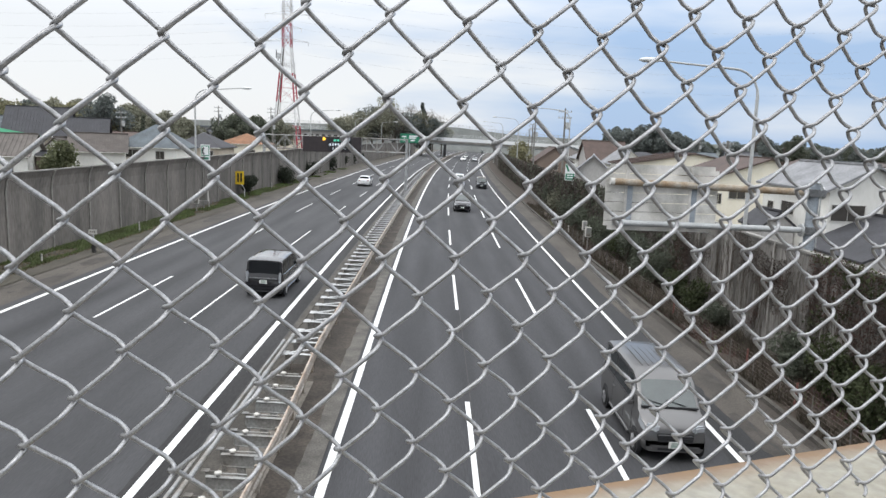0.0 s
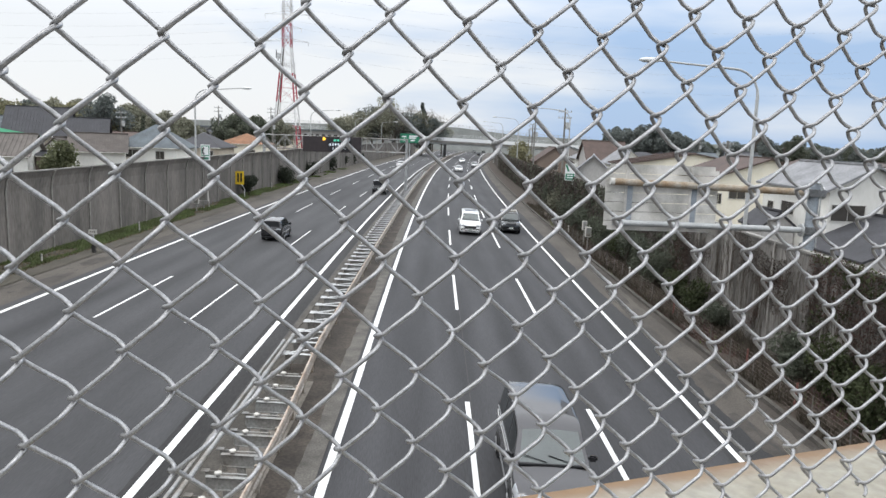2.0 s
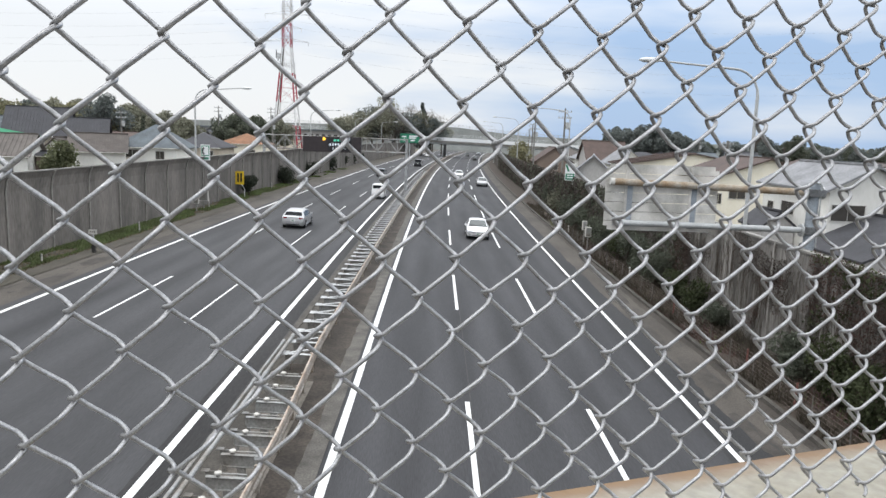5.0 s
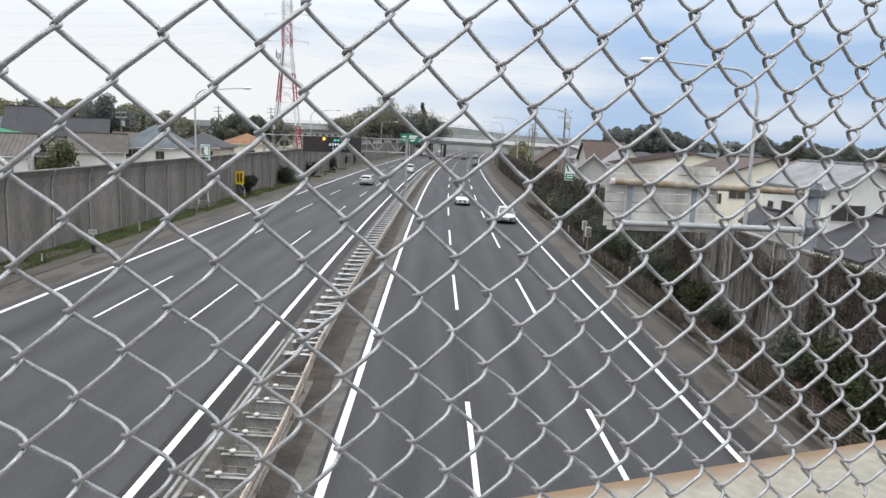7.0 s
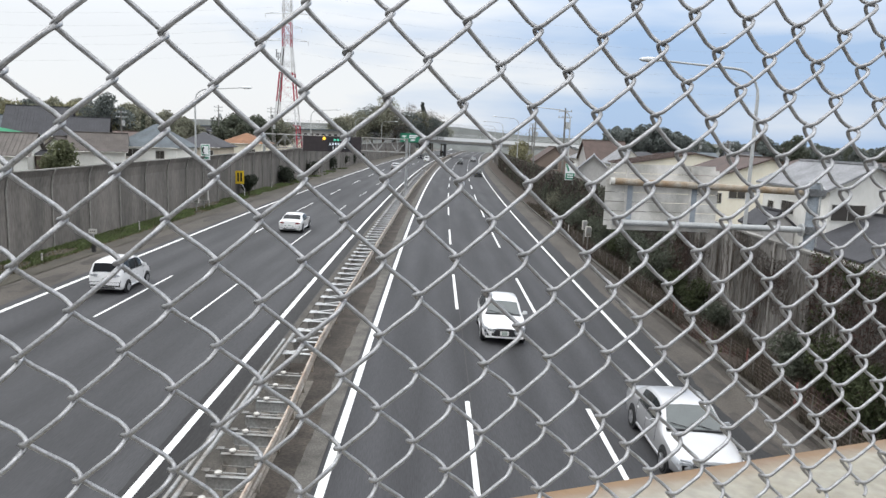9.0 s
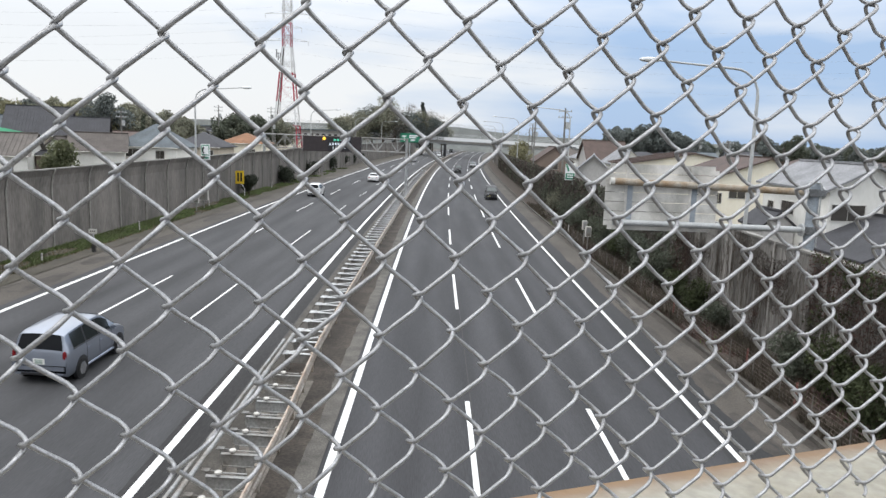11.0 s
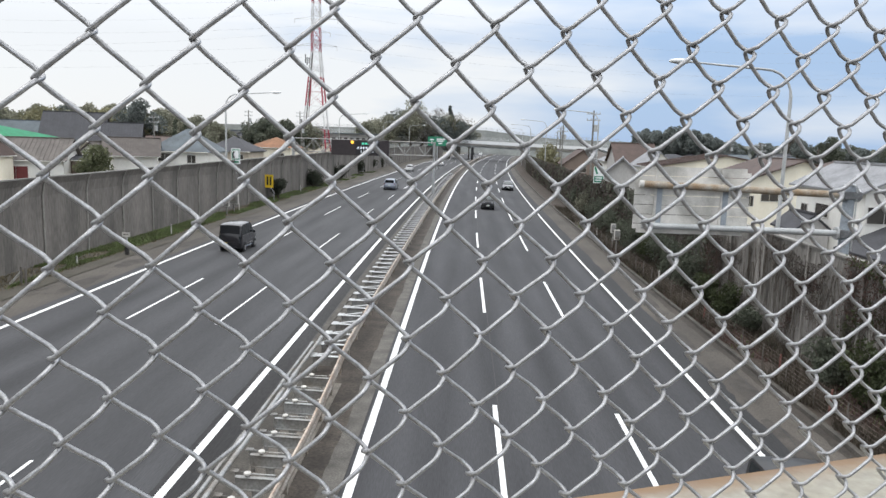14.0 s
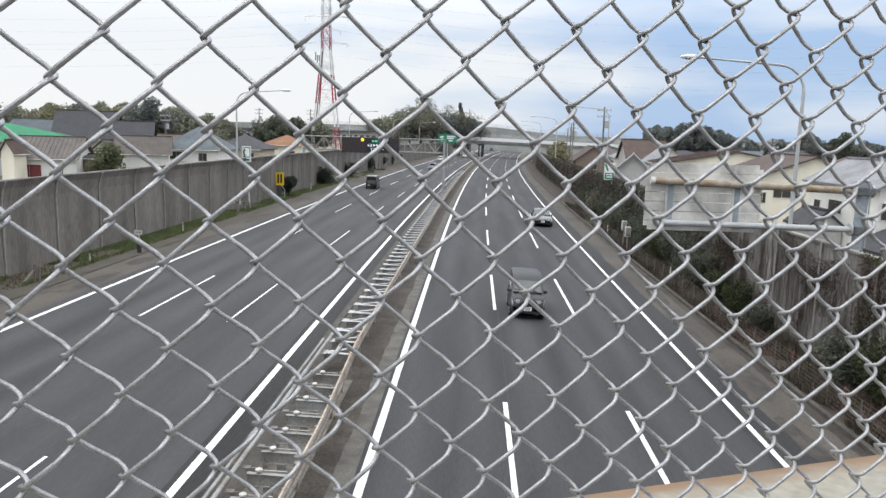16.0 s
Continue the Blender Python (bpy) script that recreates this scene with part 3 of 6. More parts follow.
stake_pair(-20.2, 31.9)
STEEL_POST = material("pale_steel_post", (0.4, 0.4, 0.39), 0.6, vary=0.2)
TRIM_POST = material("dark_post_foot", (0.04, 0.038, 0.036), 0.8, vary=0.3)
dist_sign = thing("distance_marker", "small white distance marker plate on a post", "marker", on_road_pose(-19.45, 40.8))
part("foot", boxed(-0.1, 0.1, -0.1, 0.1, 0, 0.5, bevel=0.03), TRIM_POST, dist_sign, "dark post foot")
part("post", tubed([(0, 0, 0.5), (0, 0, 1.25)], 0.06, 8), STEEL_POST, dist_sign, smooth=50)
part("plate", boxed(-0.24, 0.24, -0.06, -0.04, 1.1, 1.36), SIGN_CAP, dist_sign)
for x in (-0.15, -0.04, 0.07):
    part("text_bar", boxed(x, x + 0.07, -0.066, -0.061, 1.19, 1.27), POST_GREY, dist_sign)


def crack(x0, x1, y, length, seed, w=0.025):
    """A wandering crack, filled with dirt, across or along a shoulder."""
    r = random.Random(seed)
    bm = bmesh.new()
    x, prev = x0, None
    n = 14
    for k in range(n + 1):
        xx = x0 + (x1 - x0) * k / n + r.uniform(-0.12, 0.12)
        yy = y + length * k / n + r.uniform(-0.25, 0.25)
        ww = w * (0.4 + r.random())
        row = (bm.verts.new(on_road(xx - ww, yy, 0.009)), bm.verts.new(on_road(xx + ww, yy + ww, 0.009)))
        if prev:
            bm.faces.new((prev[0], prev[1], row[1], row[0]))
        prev = row
    thing("crack", "dark dirt-filled crack in the asphalt", "crack", kind="structure", bm=bm, mat=CRACK)


for i, (x0, x1, y, ln) in enumerate(((-19.1, -17.2, 30, 1.5), (-19.0, -18.0, 31, 5), (-18.6, -17.3, 36, 2.0), (-19.1, -17.5, 41.5, -2.0), (-18.2, -18.4, 40, 5), (-19.0, -17.3, 55, 1.2),
                                     (8.9, 10.6, 17.5, 1.0), (9.6, 9.4, 15.5, 5), (8.8, 10.6, 22.0, 1.6), (9.9, 10.2, 22.5, 3.5), (8.9, 10.6, 27.6, 1.0), (9.0, 10.6, 33.5, 1.4), (9.3, 9.6, 34, 5), (1.75, 1.7, 22.5, 9), (6.1, 6.4, 22, 14))):
    crack(x0, x1, y, ln, 40 + i, 0.022 if i < 13 else 0.008)

# ---------------------------------------------------------------- roadside furniture
SIGN_WHITE = material("sign_white", (0.75, 0.76, 0.76), 0.5, vary=0.1, bump=0)
SIGN_GREEN = material("sign_green", (0.02, 0.2, 0.11), 0.5, vary=0.12, bump=0)
SIGN_YELLOW = material("sign_yellow", (0.75, 0.5, 0.02), 0.5, vary=0.12, bump=0)
SIGN_BLACK = material("sign_black", (0.012, 0.012, 0.014), 0.6, vary=0.2, bump=0)
MAROON_DARK = material("dark_sign_frame", (0.03, 0.022, 0.024), 0.6, vary=0.3)
SIGN_BACK = material("sign_back_alloy", (0.68, 0.66, 0.62), 0.55, metal=0.05, vary=0.2, scale=1.2, fine=20, bump=0.05, tint=(0.36, 0.35, 0.32))
PIPE_RUST = material("rusting_painted_pipe", (0.235, 0.165, 0.1), 0.85, vary=0.5, scale=2.2, fine=25, bump=0.2, tint=(0.36, 0.33, 0.28))
STEEL_DARK = material("dark_weathered_steel", (0.16, 0.165, 0.17), 0.6, metal=0.3, vary=0.4, scale=3, fine=20)
PIPE_BLUE = material("blue_grey_channel", (0.3, 0.335, 0.37), 0.6, metal=0.1, vary=0.3, scale=3, fine=20)
LAMP_GLASS = material("lamp_bowl", (0.66, 0.68, 0.68), 0.3, vary=0.1, bump=0)
AMBER = glow("amber_lamp", (1.0, 0.55, 0.05), 1.2)
LED = glow("white_led_text", (0.75, 0.8, 0.85), 0.35)
LED_GREEN = glow("green_led_text", (0.1, 0.6, 0.4), 0.35)


def ground_z(x):
    return -0.07 - BANK * max(-30, min(30, x))


def street_lamp(x, y, h, reach, side):
    """Curved davit lamp; side: the way its arm points across the road."""
    z0 = ground_z(x)
    lamp = thing("street_lamp", "tall grey steel road lamp with a curved arm", "street lamp", pose(x, y, z0), group="road lamps")
    top = h - z0
    part("pole", tubed([(0, 0, 0), (0, 0, 3), (0, 0, top - 1.4)], [0.11, 0.095, 0.07], 10), STEEL_GREY, lamp, smooth=50)
    arc = [(0, 0, top - 1.4)]
    for k in range(1, 7):
        a = k / 6 * math.pi / 2
        arc.append((side * 1.15 * (1 - math.cos(a)), 0, top - 1.4 + 1.15 * math.sin(a)))
    arc.append((side * (reach - 0.5), 0, top - 0.02))
    part("arm", tubed(arc, [0.07] + [0.055] * 6 + [0.04], 8), STEEL_GREY, lamp, smooth=50)
    head = bmesh.new()
    bmesh.ops.create_uvsphere(head, u_segments=12, v_segments=8, radius=0.5)
    bmesh.ops.transform(head, matrix=Matrix.Diagonal((1, 0.36, 0.24, 1)), verts=head.verts[:])
    part("lamp_head", head, LAMP_GLASS, lamp, at=pose(side * (reach - 0.1), 0, top), smooth=60)


street_lamp(13.98, 32.2, 11.4, 4.95, -1)
street_lamp(14.5, 80.5, 11.35, 4.6, -1)
street_lamp(15.6, 142.0, 11.9, 4.8, -1)
street_lamp(16.8, 190.0, 12.0, 4.8, -1)
street_lamp(19.5, 250.0, 12.0, 4.8, -1)
street_lamp(-22.75, 68.6, 11.6, 4.9, 1)
street_lamp(-22.3, 128.0, 11.7, 4.8, 1)
street_lamp(-21.0, 185.0, 11.8, 4.8, 1)
street_lamp(-18.6, 240.0, 12.0, 4.8, 1)


def build_sign_gantry():
    """Cantilevered direction sign seen from behind."""
    Y, px = 26.6, 14.0
    z0 = ground_z(px)
    g = thing("sign_gantry", "cantilevered road sign seen from behind, with rusty pipes", "road sign", pose(0, Y, 0))
    part("post", tubed([(px, 0, z0), (px, 0, 6.55)], 0.2, 14), PIPE_BLUE, g, smooth=50)
    for z in (6.2, 4.8):
        part("clamp", boxed(px - 0.3, px + 0.34, -0.27, 0.27, z - 0.14, z + 0.14, bevel=0.03), STEEL_DARK, g)
    part("post_cap", tubed([(px, 0, 6.55), (px, 0, 6.6)], 0.21, 14), STEEL_GREY, g)
    part("upper_pipe", tubed([(6.45, 0.0, 6.38), (px + 0.1, 0.0, 6.2)], 0.13, 12), PIPE_RUST, g, "rust-stained upper pipe", smooth=50)
    part("pipe_end", tubed([(6.41, 0, 6.38), (6.56, 0, 6.376)], 0.14, 12), SIGN_BACK, g, smooth=50)
    part("lower_pipe", tubed([(6.6, 0.0, 4.86), (px + 0.1, 0.0, 4.8)], 0.115, 12), STEEL_GREY, g, "pale grey lower pipe", smooth=50)
    for z in (6.2, 4.8):
        for dx in (-0.32, 0.3):
            part("flange", tubed([(px + dx - 0.03, 0, z), (px + dx + 0.03, 0, z)], 0.24, 14), STEEL_GREY, g)
        for k in range(6):
            a = k * math.pi / 3
            part("bolt", tubed([(px - 0.4, 0.19 * math.cos(a), z + 0.19 * math.sin(a)), (px - 0.2, 0.19 * math.cos(a), z + 0.19 * math.sin(a))], 0.018, 6), GALV, g)
    part("conduit", tubed([(px + 0.15, -0.24, 4.2), (px + 0.15, -0.24, 6.5), (px - 0.1, -0.24, 6.62)], 0.025, 6), GALV, g)
    panel_edges = ((6.3, 7.05), (7.09, 9.46), (9.5, 10.5))
    for x0, x1 in panel_edges:
        zs = steps(4.55, 7.03, 7)
        for a, b in zip(zs, zs[1:]):
            panel = boxed(x0, x1, 0.20, 0.235, a + 0.012, b - 0.012)
            outer = [e for e in panel.edges if abs(e.verts[0].co.y - e.verts[1].co.y) > 0.01 and (e.verts[0].co.x < 6.31 or e.verts[0].co.x > 10.49) and (e.verts[0].co.z < 4.6 or e.verts[0].co.z > 6.95)]
            if outer:
                bmesh.ops.bevel(panel, geom=outer, offset=0.15, segments=4, affect="EDGES")
            part("sign_panel", panel, SIGN_BACK, g)
    for x in (7.07, 9.48):
        part("channel", boxed(x - 0.05, x + 0.05, 0.12, 0.2, 4.6, 6.98), SIGN_BACK, g)
    for x in (7.2, 9.6):
        part("stay", boxed(x - 0.1, x + 0.1, 0.1, 0.165, 4.8, 6.4, bevel=0.01), PIPE_BLUE, g, "blue-grey support channel")


def small_sign(name, label, x, y, z, w, h, mat, ink, shape):
    s = thing(name, label, "road sign", pose(x, y, z))
    part("board", boxed(-w / 2, w / 2, -0.02, 0.02, 0, h, bevel=0.008), mat, s)
    if shape == "phone":
        part("green_field", boxed(-w * 0.42, w * 0.42, -0.028, -0.021, h * 0.28, h * 0.94), SIGN_GREEN, s)
        part("white_field", boxed(-w * 0.34, w * 0.34, -0.035, -0.029, h * 0.34, h * 0.88), SIGN_WHITE, s)
        arc = [(-0.1 + 0.24 * math.sin(a) * -1 + 0.1, -0.045, h * 0.6 + 0.34 * math.cos(a)) for a in steps(0.5, 2.6, 8)]
        part("handset", tubed(arc, [0.13, 0.07, 0.06, 0.06, 0.06, 0.06, 0.06, 0.07, 0.13], 8), SIGN_BLACK, s)
        part("text_bar", boxed(-w * 0.34, w * 0.34, -0.026, -0.021, h * 0.08, h * 0.2), SIGN_GREEN, s)
        part("arm", tubed([(0, 0.05, 0.0), (0, 0.05, -0.9)], 0.04, 8), STEEL_GREY, s)
    if shape == "exit":
        part("green_field", boxed(-w * 0.44, w * 0.44, -0.028, -0.021, h * 0.05, h * 0.42), SIGN_GREEN, s)
        part("green_arrow", boxed(-w * 0.1, w * 0.08, -0.028, -0.021, h * 0.45, h * 0.9), SIGN_GREEN, s, at=pose(0.1, 0, 0.2, 0, -20, 0))
        for zz in (0.14, 0.28):
            part("text_bar", boxed(-w * 0.3, w * 0.3, -0.034, -0.029, h * zz, h * (zz + 0.07)), SIGN_WHITE, s)
        part("post", tubed([(0.3, 0.06, -0.5), (0.3, 0.06, h)], 0.045, 8), STEEL_GREY, s)
    if shape == "warning":
        for x0 in (-0.27, 0.06):
            part("text_bar", boxed(x0, x0 + 0.2, -0.028, -0.021, h * 0.18, h * 0.86), SIGN_BLACK, s, at=pose(0, 0, 0))
        part("post", tubed([(0.15, 0.05, h), (0.15, 0.05, 0.05), (0.35, 0.05, -0.25), (0.5, 0.05, -0.5), (0.5, 0.05, -1.42)], 0.04, 8), GALV, s, smooth=40)
    return s


build_sign_gantry()
small_sign("phone_sign", "white and green emergency telephone sign", -21.5, 67.5, 4.85, 0.86, 1.45, SIGN_WHITE, SIGN_GREEN, "phone")
small_sign("exit_sign", "white and green roadside sign above the barrier", 13.1, 71.0, 3.95, 1.0, 1.6, SIGN_WHITE, SIGN_GREEN, "exit")
small_sign("warning_sign", "yellow two-line warning sign on a bent post", -21.1, 77.6, 1.97, 0.92, 1.4, SIGN_YELLOW, SIGN_BLACK, "warning")


def build_message_gantry():
    Y = 95.0
    g = thing("message_gantry", "truss gantry with a dark electronic message board", "road sign", pose(0, Y, 0))
    box_ob = part("message_board", boxed(-17.5, -9.95, -0.45, 0.45, 5.3, 7.3, bevel=0.04), MAROON_DARK, g, "dark message board with pale lit text")
    rng = random.Random(4)
    part("screen", boxed(-14.3, -11.2, -0.475, -0.452, 5.5, 7.1), SIGN_BLACK, box_ob)
    for k in range(8):
        x = -14.1 + k * 0.36
        for q in range(4):
            a, c = rng.uniform(0, 0.16), rng.uniform(0, 0.27)
            wide = rng.random() < 0.5
            part("text_bar", boxed(x + a * (not wide), x + (0.26 if wide else a + 0.07), -0.49, -0.476, 6.12 + c * wide, 6.12 + (c + 0.06 if wide else 0.34)), LED, box_ob)
    for k in range(5):
        x = -13.6 + k * 0.36
        part("text_bar", boxed(x, x + (0.08 if k < 2 else 0.2), -0.49, -0.476, 5.6 + 0.14 * (k > 2), 5.95 - 0.14 * (k > 2)), LED, box_ob)
    for k in range(5):
        x = -13.5 + k * 0.42
        part("text_bar", boxed(x, x + 0.3, -0.49, -0.476, 6.7, 6.95), LED_GREEN, box_ob)
    lamp = bmesh.new()
    bmesh.ops.create_uvsphere(lamp, u_segments=12, v_segments=8, radius=0.2)
    part("amber_lamp", lamp, AMBER, box_ob, "amber flashing lamp", at=pose(-14.75, -0.45, 6.95))
    for dy in (-0.35, 0.35):
        for z in (5.55, 7.25):
            part("chord", tubed([(-22.6, dy, z + 0.05), (-3.9, dy, z - 0.05)], 0.07, 6), RAIL, g)
        n = 14
        for k in range(n):
            x0, x1 = -22.6 + 18.7 * k / n, -22.6 + 18.7 * (k + 1) / n
            a, b = (5.55, 7.25) if k % 2 else (7.25, 5.55)
            part("diagonal", tubed([(x0, dy, a), (x1, dy, b)], 0.045, 6), RAIL, g)
            part("upright", tubed([(x1, dy, 5.55), (x1, dy, 7.25)], 0.04, 6), RAIL, g)
    for x, z0 in ((-22.6, 0.5), (-4.05, 0.1)):
        part("post", tubed([(x, 0, z0), (x, 0, 7.3)], 0.17, 10), GALV, g, smooth=50)
    # guide sign further on, on its own mast
    s = thing("guide_sign", "large green guide sign on a steel mast", "road sign", pose(-6.9, 180, 0))
    part("board", boxed(-2.4, 2.4, -0.05, 0.05, 5.95, 8.25, bevel=0.05), SIGN_GREEN, s)
    for x0, x1, z in ((-1.9, -0.9, 7.3), (-0.2, 1.9, 7.45), (-0.2, 1.5, 7.0), (0.2, 1.2, 6.4)):
        part("text_bar", boxed(x0, x1, -0.075, -0.052, z, z + 0.32), SIGN_WHITE, s)
    part("arrow", boxed(-1.5, -1.3, -0.075, -0.052, 6.3, 7.2), SIGN_WHITE, s, at=pose(0, 0, 0))
    part("mast", tubed([(0, 0.2, 0.15), (0, 0.2, 8.3)], 0.16, 10), GALV, s, smooth=50)
    for z in (6.3, 7.9):
        part("beam", tubed([(-2.4, 0.2, z), (2.4, 0.2, z)], 0.07, 8), GALV, s)


build_message_gantry()


# ---------------------------------------------------------------- far bridge and pylon
def build_far_bridge():
    b = thing("far_bridge", "pale road bridge crossing the expressway far ahead", "bridge", pose(0, 288, -0.05, 0, 1.5))
    part("deck", boxed(-75, 60, -3.5, 3.5, 5.5, 6.3), CONCRETE, b)
    part("parapet", boxed(-75, 60, -3.6, -3.4, 6.3, 7.6), SIGN_WHITE, b, "white painted bridge parapet")
    part("rear_parapet", boxed(-75, 60, 3.4, 3.6, 6.3, 7.6), SIGN_BACK, b)
    part("girder", boxed(-75, 60, -2.6, -2.1, 4.9, 5.5), STEEL_GREY, b)
    for x in (2.8, -17.5, 24.0):
        part("pier", boxed(x - 0.5, x + 0.5, -2.5, 2.5, -0.4, 5.5), ASPHALT_DARK, b)
    for k in range(40):
        x = -70 + k * 3.2
        part("fence_post", tubed([(x, -3.5, 7.6), (x, -3.5, 8.8)], 0.05, 5), GALV, b)
    for z in (8.0, 8.4, 8.8):
        part("fence_rail", tubed([(-75, -3.5, z), (60, -3.5, z)], 0.035, 5), GALV, b)


RED = material("tower_red", (0.36, 0.03, 0.055), 0.6, vary=0.25, scale=0.4)
TOWER_WHITE = material("tower_white", (0.68, 0.68, 0.68), 0.6, vary=0.15, scale=0.4)


def build_pylon():
    X, Y = -47.5, 230.0
    t = thing("lattice_pylon", "red and white banded lattice pylon with aerials", "pylon", pose(X, Y, 0.7))
    zs = [0, 4.6, 8.8, 12.6, 16, 20.4, 24.8, 28.8, 32.6, 36.2, 39.8, 43.6, 47.4, 51, 55]

    def half(z):
        return 4.1 - 2.8 * z / 32.6 if z < 32.6 else 1.3 - 0.25 * (z - 32.6) / 22
    for i, (a, b) in enumerate(zip(zs, zs[1:])):
        mat = RED if a < 8 or 15 < a < 24 or 32 < a < 39 or 47 < a < 50 else TOWER_WHITE
        ha, hb = half(a), half(b)
        low = a < 32
        for k in range(4):
            s0, s1 = ((1, 1), (1, -1), (-1, -1), (-1, 1))[k], ((1, -1), (-1, -1), (-1, 1), (1, 1))[k]
            p, q = Vector((s0[0] * ha, s0[1] * ha, a)), Vector((s0[0] * hb, s0[1] * hb, b))
            r, s = Vector((s1[0] * ha, s1[1] * ha, a)), Vector((s1[0] * hb, s1[1] * hb, b))
            part("leg", tubed([p, q], 0.25 if low else 0.15, 6), mat, t)
            part("brace", tubed([p, s], 0.045 if low else 0.07, 4), mat, t)
            part("brace", tubed([r, q], 0.045 if low else 0.07, 4), mat, t)
            part("girt", tubed([q, s], 0.05 if low else 0.08, 4), mat, t)
    part("cable_tray", tubed([(-half(0) + 0.75, -half(0), 0), (-half(24.8) + 0.6, -half(24.8), 24.8), (-half(32) + 0.5, -half(32), 32)], 0.2, 4), TRIM_DARK, t, "dark cable tray on one leg")
    for z, reach in ((34.4, 6.8), (38.4, 4.6), (42.4, 7.0)):
        for dz in (0.0, 0.9):
            part("cross_arm", tubed([(-reach, 0, z), (0, 0, z + 0.2 + dz), (reach, 0, z)], 0.07, 5), GALV, t)
        for sx in (-1, 1):
            part("insulator", tubed([(sx * reach * 0.96, 0, z - 1.2), (sx * reach * 0.96, 0, z)], 0.09, 6), TOWER_WHITE, t)
    for z in (27, 35, 44):
        for k in range(4):
            p = [(1, 1), (1, -1), (-1, -1), (-1, 1)]
            a, b = p[k], p[(k + 1) % 4]
            w = half(z) + 0.35
            for dz in (0.0, 0.55, 1.1):
                part("platform_rail", tubed([(a[0] * w, a[1] * w, z + dz), (b[0] * w, b[1] * w, z + dz)], 0.05, 4), GALV, t)
    for k, (x, z, h) in enumerate(((-2.5, 29.6, 2.4), (-1.9, 29.8, 1.8), (-3.0, 30.4, 2.6), (1.9, 30.2, 1.2), (2.4, 26.6, 2.6), (-1.5, 37, 1.8), (1.5, 37.5, 1.6))):
        part("aerial", boxed(-0.15, 0.15, -0.1, 0.1, -h / 2, h / 2, bevel=0.03), STEEL_DARK if k < 3 else TOWER_WHITE, t, at=pose(x, -1.5, z))
        part("aerial_arm", tubed([(x, -1.4, z), (0.8 if x > 0 else -0.8, -1.0, z)], 0.05, 5), GALV, t)
    for i, (z, dz) in enumerate(((49, 0), (45, 3), (41, 2), (39, 6), (35, 0), (31.5, 4))):
        for sx in (-1, 1):
            pts = []
            for k in range(17):
                f = k / 16
                pts.append((X + sx * 4.5 + f * sx * 190, Y + f * (30 if sx > 0 else -20), z - 9 * 4 * f * (1 - f) * 0.5 - f * dz))
            c = thing("power_cable", "thin dark overhead power cable", "cable", bm=tubed(pts, 0.016, 4), mat=STEEL_GREY, group="power cables")


T_FAR = material("far_grey_green", (0.2, 0.21, 0.2), 0.9, vary=0.25, scale=0.1, fine=1.0, bump=0)
TRIM_DARK = material("weathered_dark_timber", (0.12, 0.11, 0.1), 0.8, vary=0.3)
build_far_bridge()
build_pylon()
bank = thing("far_embankment", "long grey-green distant embankment with a barrier", "embankment", pose(0, 430, 0), kind="structure")
bm = bmesh.new()
line = ((-300, 12.4), (-120, 12.6), (-45, 12.9), (0, 13.7), (12, 13.3), (25, 12.0), (52, 9.7), (90, 9.0), (220, 8.6))
ends = [[bm.verts.new((x, y, z)) for y, z in ((-6, -2), (0, h), (2, h), (8, -2))] for x, h in line]
for p, q in zip(ends, ends[1:]):
    for k in range(3):
        bm.faces.new((p[k], q[k], q[k + 1], p[k + 1]))
part("slope", bm, T_FAR, bank)
for (x0, h0), (x1, h1) in zip(line[1:7], line[2:8]):
    n = int((x1 - x0) / 6)
    for k in range(n):
        x, h = x0 + (x1 - x0) * k / n, h0 + (h1 - h0) * k / n
        part("fence_post", boxed(x - 0.12, x + 0.12, 0.2, 0.5, h - 0.1, h + 1.6), STEEL_GREY, bank)
    for dz in (0.5, 1.0, 1.5):
        part("fence_rail", tubed([(x0, 0.35, h0 + dz), (x1, 0.35, h1 + dz)], 0.06, 4), STEEL_GREY, bank)


def utility_pole(x, y, h):
    z0 = ground_z(x)
    p = thing("utility_pole", "grey concrete utility pole with crossarms", "utility pole", pose(x, y, z0), group="utility poles")
    part("pole", tubed([(0, 0, 0), (0, 0, h)], [0.17, 0.1], 8), CONCRETE, p, smooth=50)
    for z in (h - 0.5, h - 1.3):
        part("crossarm", boxed(-0.9, 0.9, -0.05, 0.05, z, z + 0.1), STEEL_GREY, p)
        for dx in (-0.8, -0.3, 0.3, 0.8):
            part("insulator", boxed(dx - 0.05, dx + 0.05, -0.05, 0.05, z + 0.1, z + 0.28), STEEL_GREY, p)
    part("transformer", tubed([(0.35, 0, h - 2.7), (0.35, 0, h - 1.8)], 0.26, 10), STEEL_GREY, p, smooth=50)


for x, y, h in ((17.5, 132, 11.5), (16.6, 96, 12.5), (22, 170, 12), (26, 200, 12), (63, 175, 10.5), (67, 168, 10), (96, 150, 9.5), (44, 110, 9.5), (74, 100, 10), (-53.6, 124, 9.6), (-48, 160, 12), (-40, 175, 12.5), (-34, 150, 10), (30, 240, 12)):
    utility_pole(x, y, h)

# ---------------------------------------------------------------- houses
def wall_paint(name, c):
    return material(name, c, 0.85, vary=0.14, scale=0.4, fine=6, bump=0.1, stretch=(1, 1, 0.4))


def tile(name, c):
    return material(name, tuple(v * 0.62 for v in c), 0.75, vary=0.3, scale=0.8, fine=7, bump=0.2)


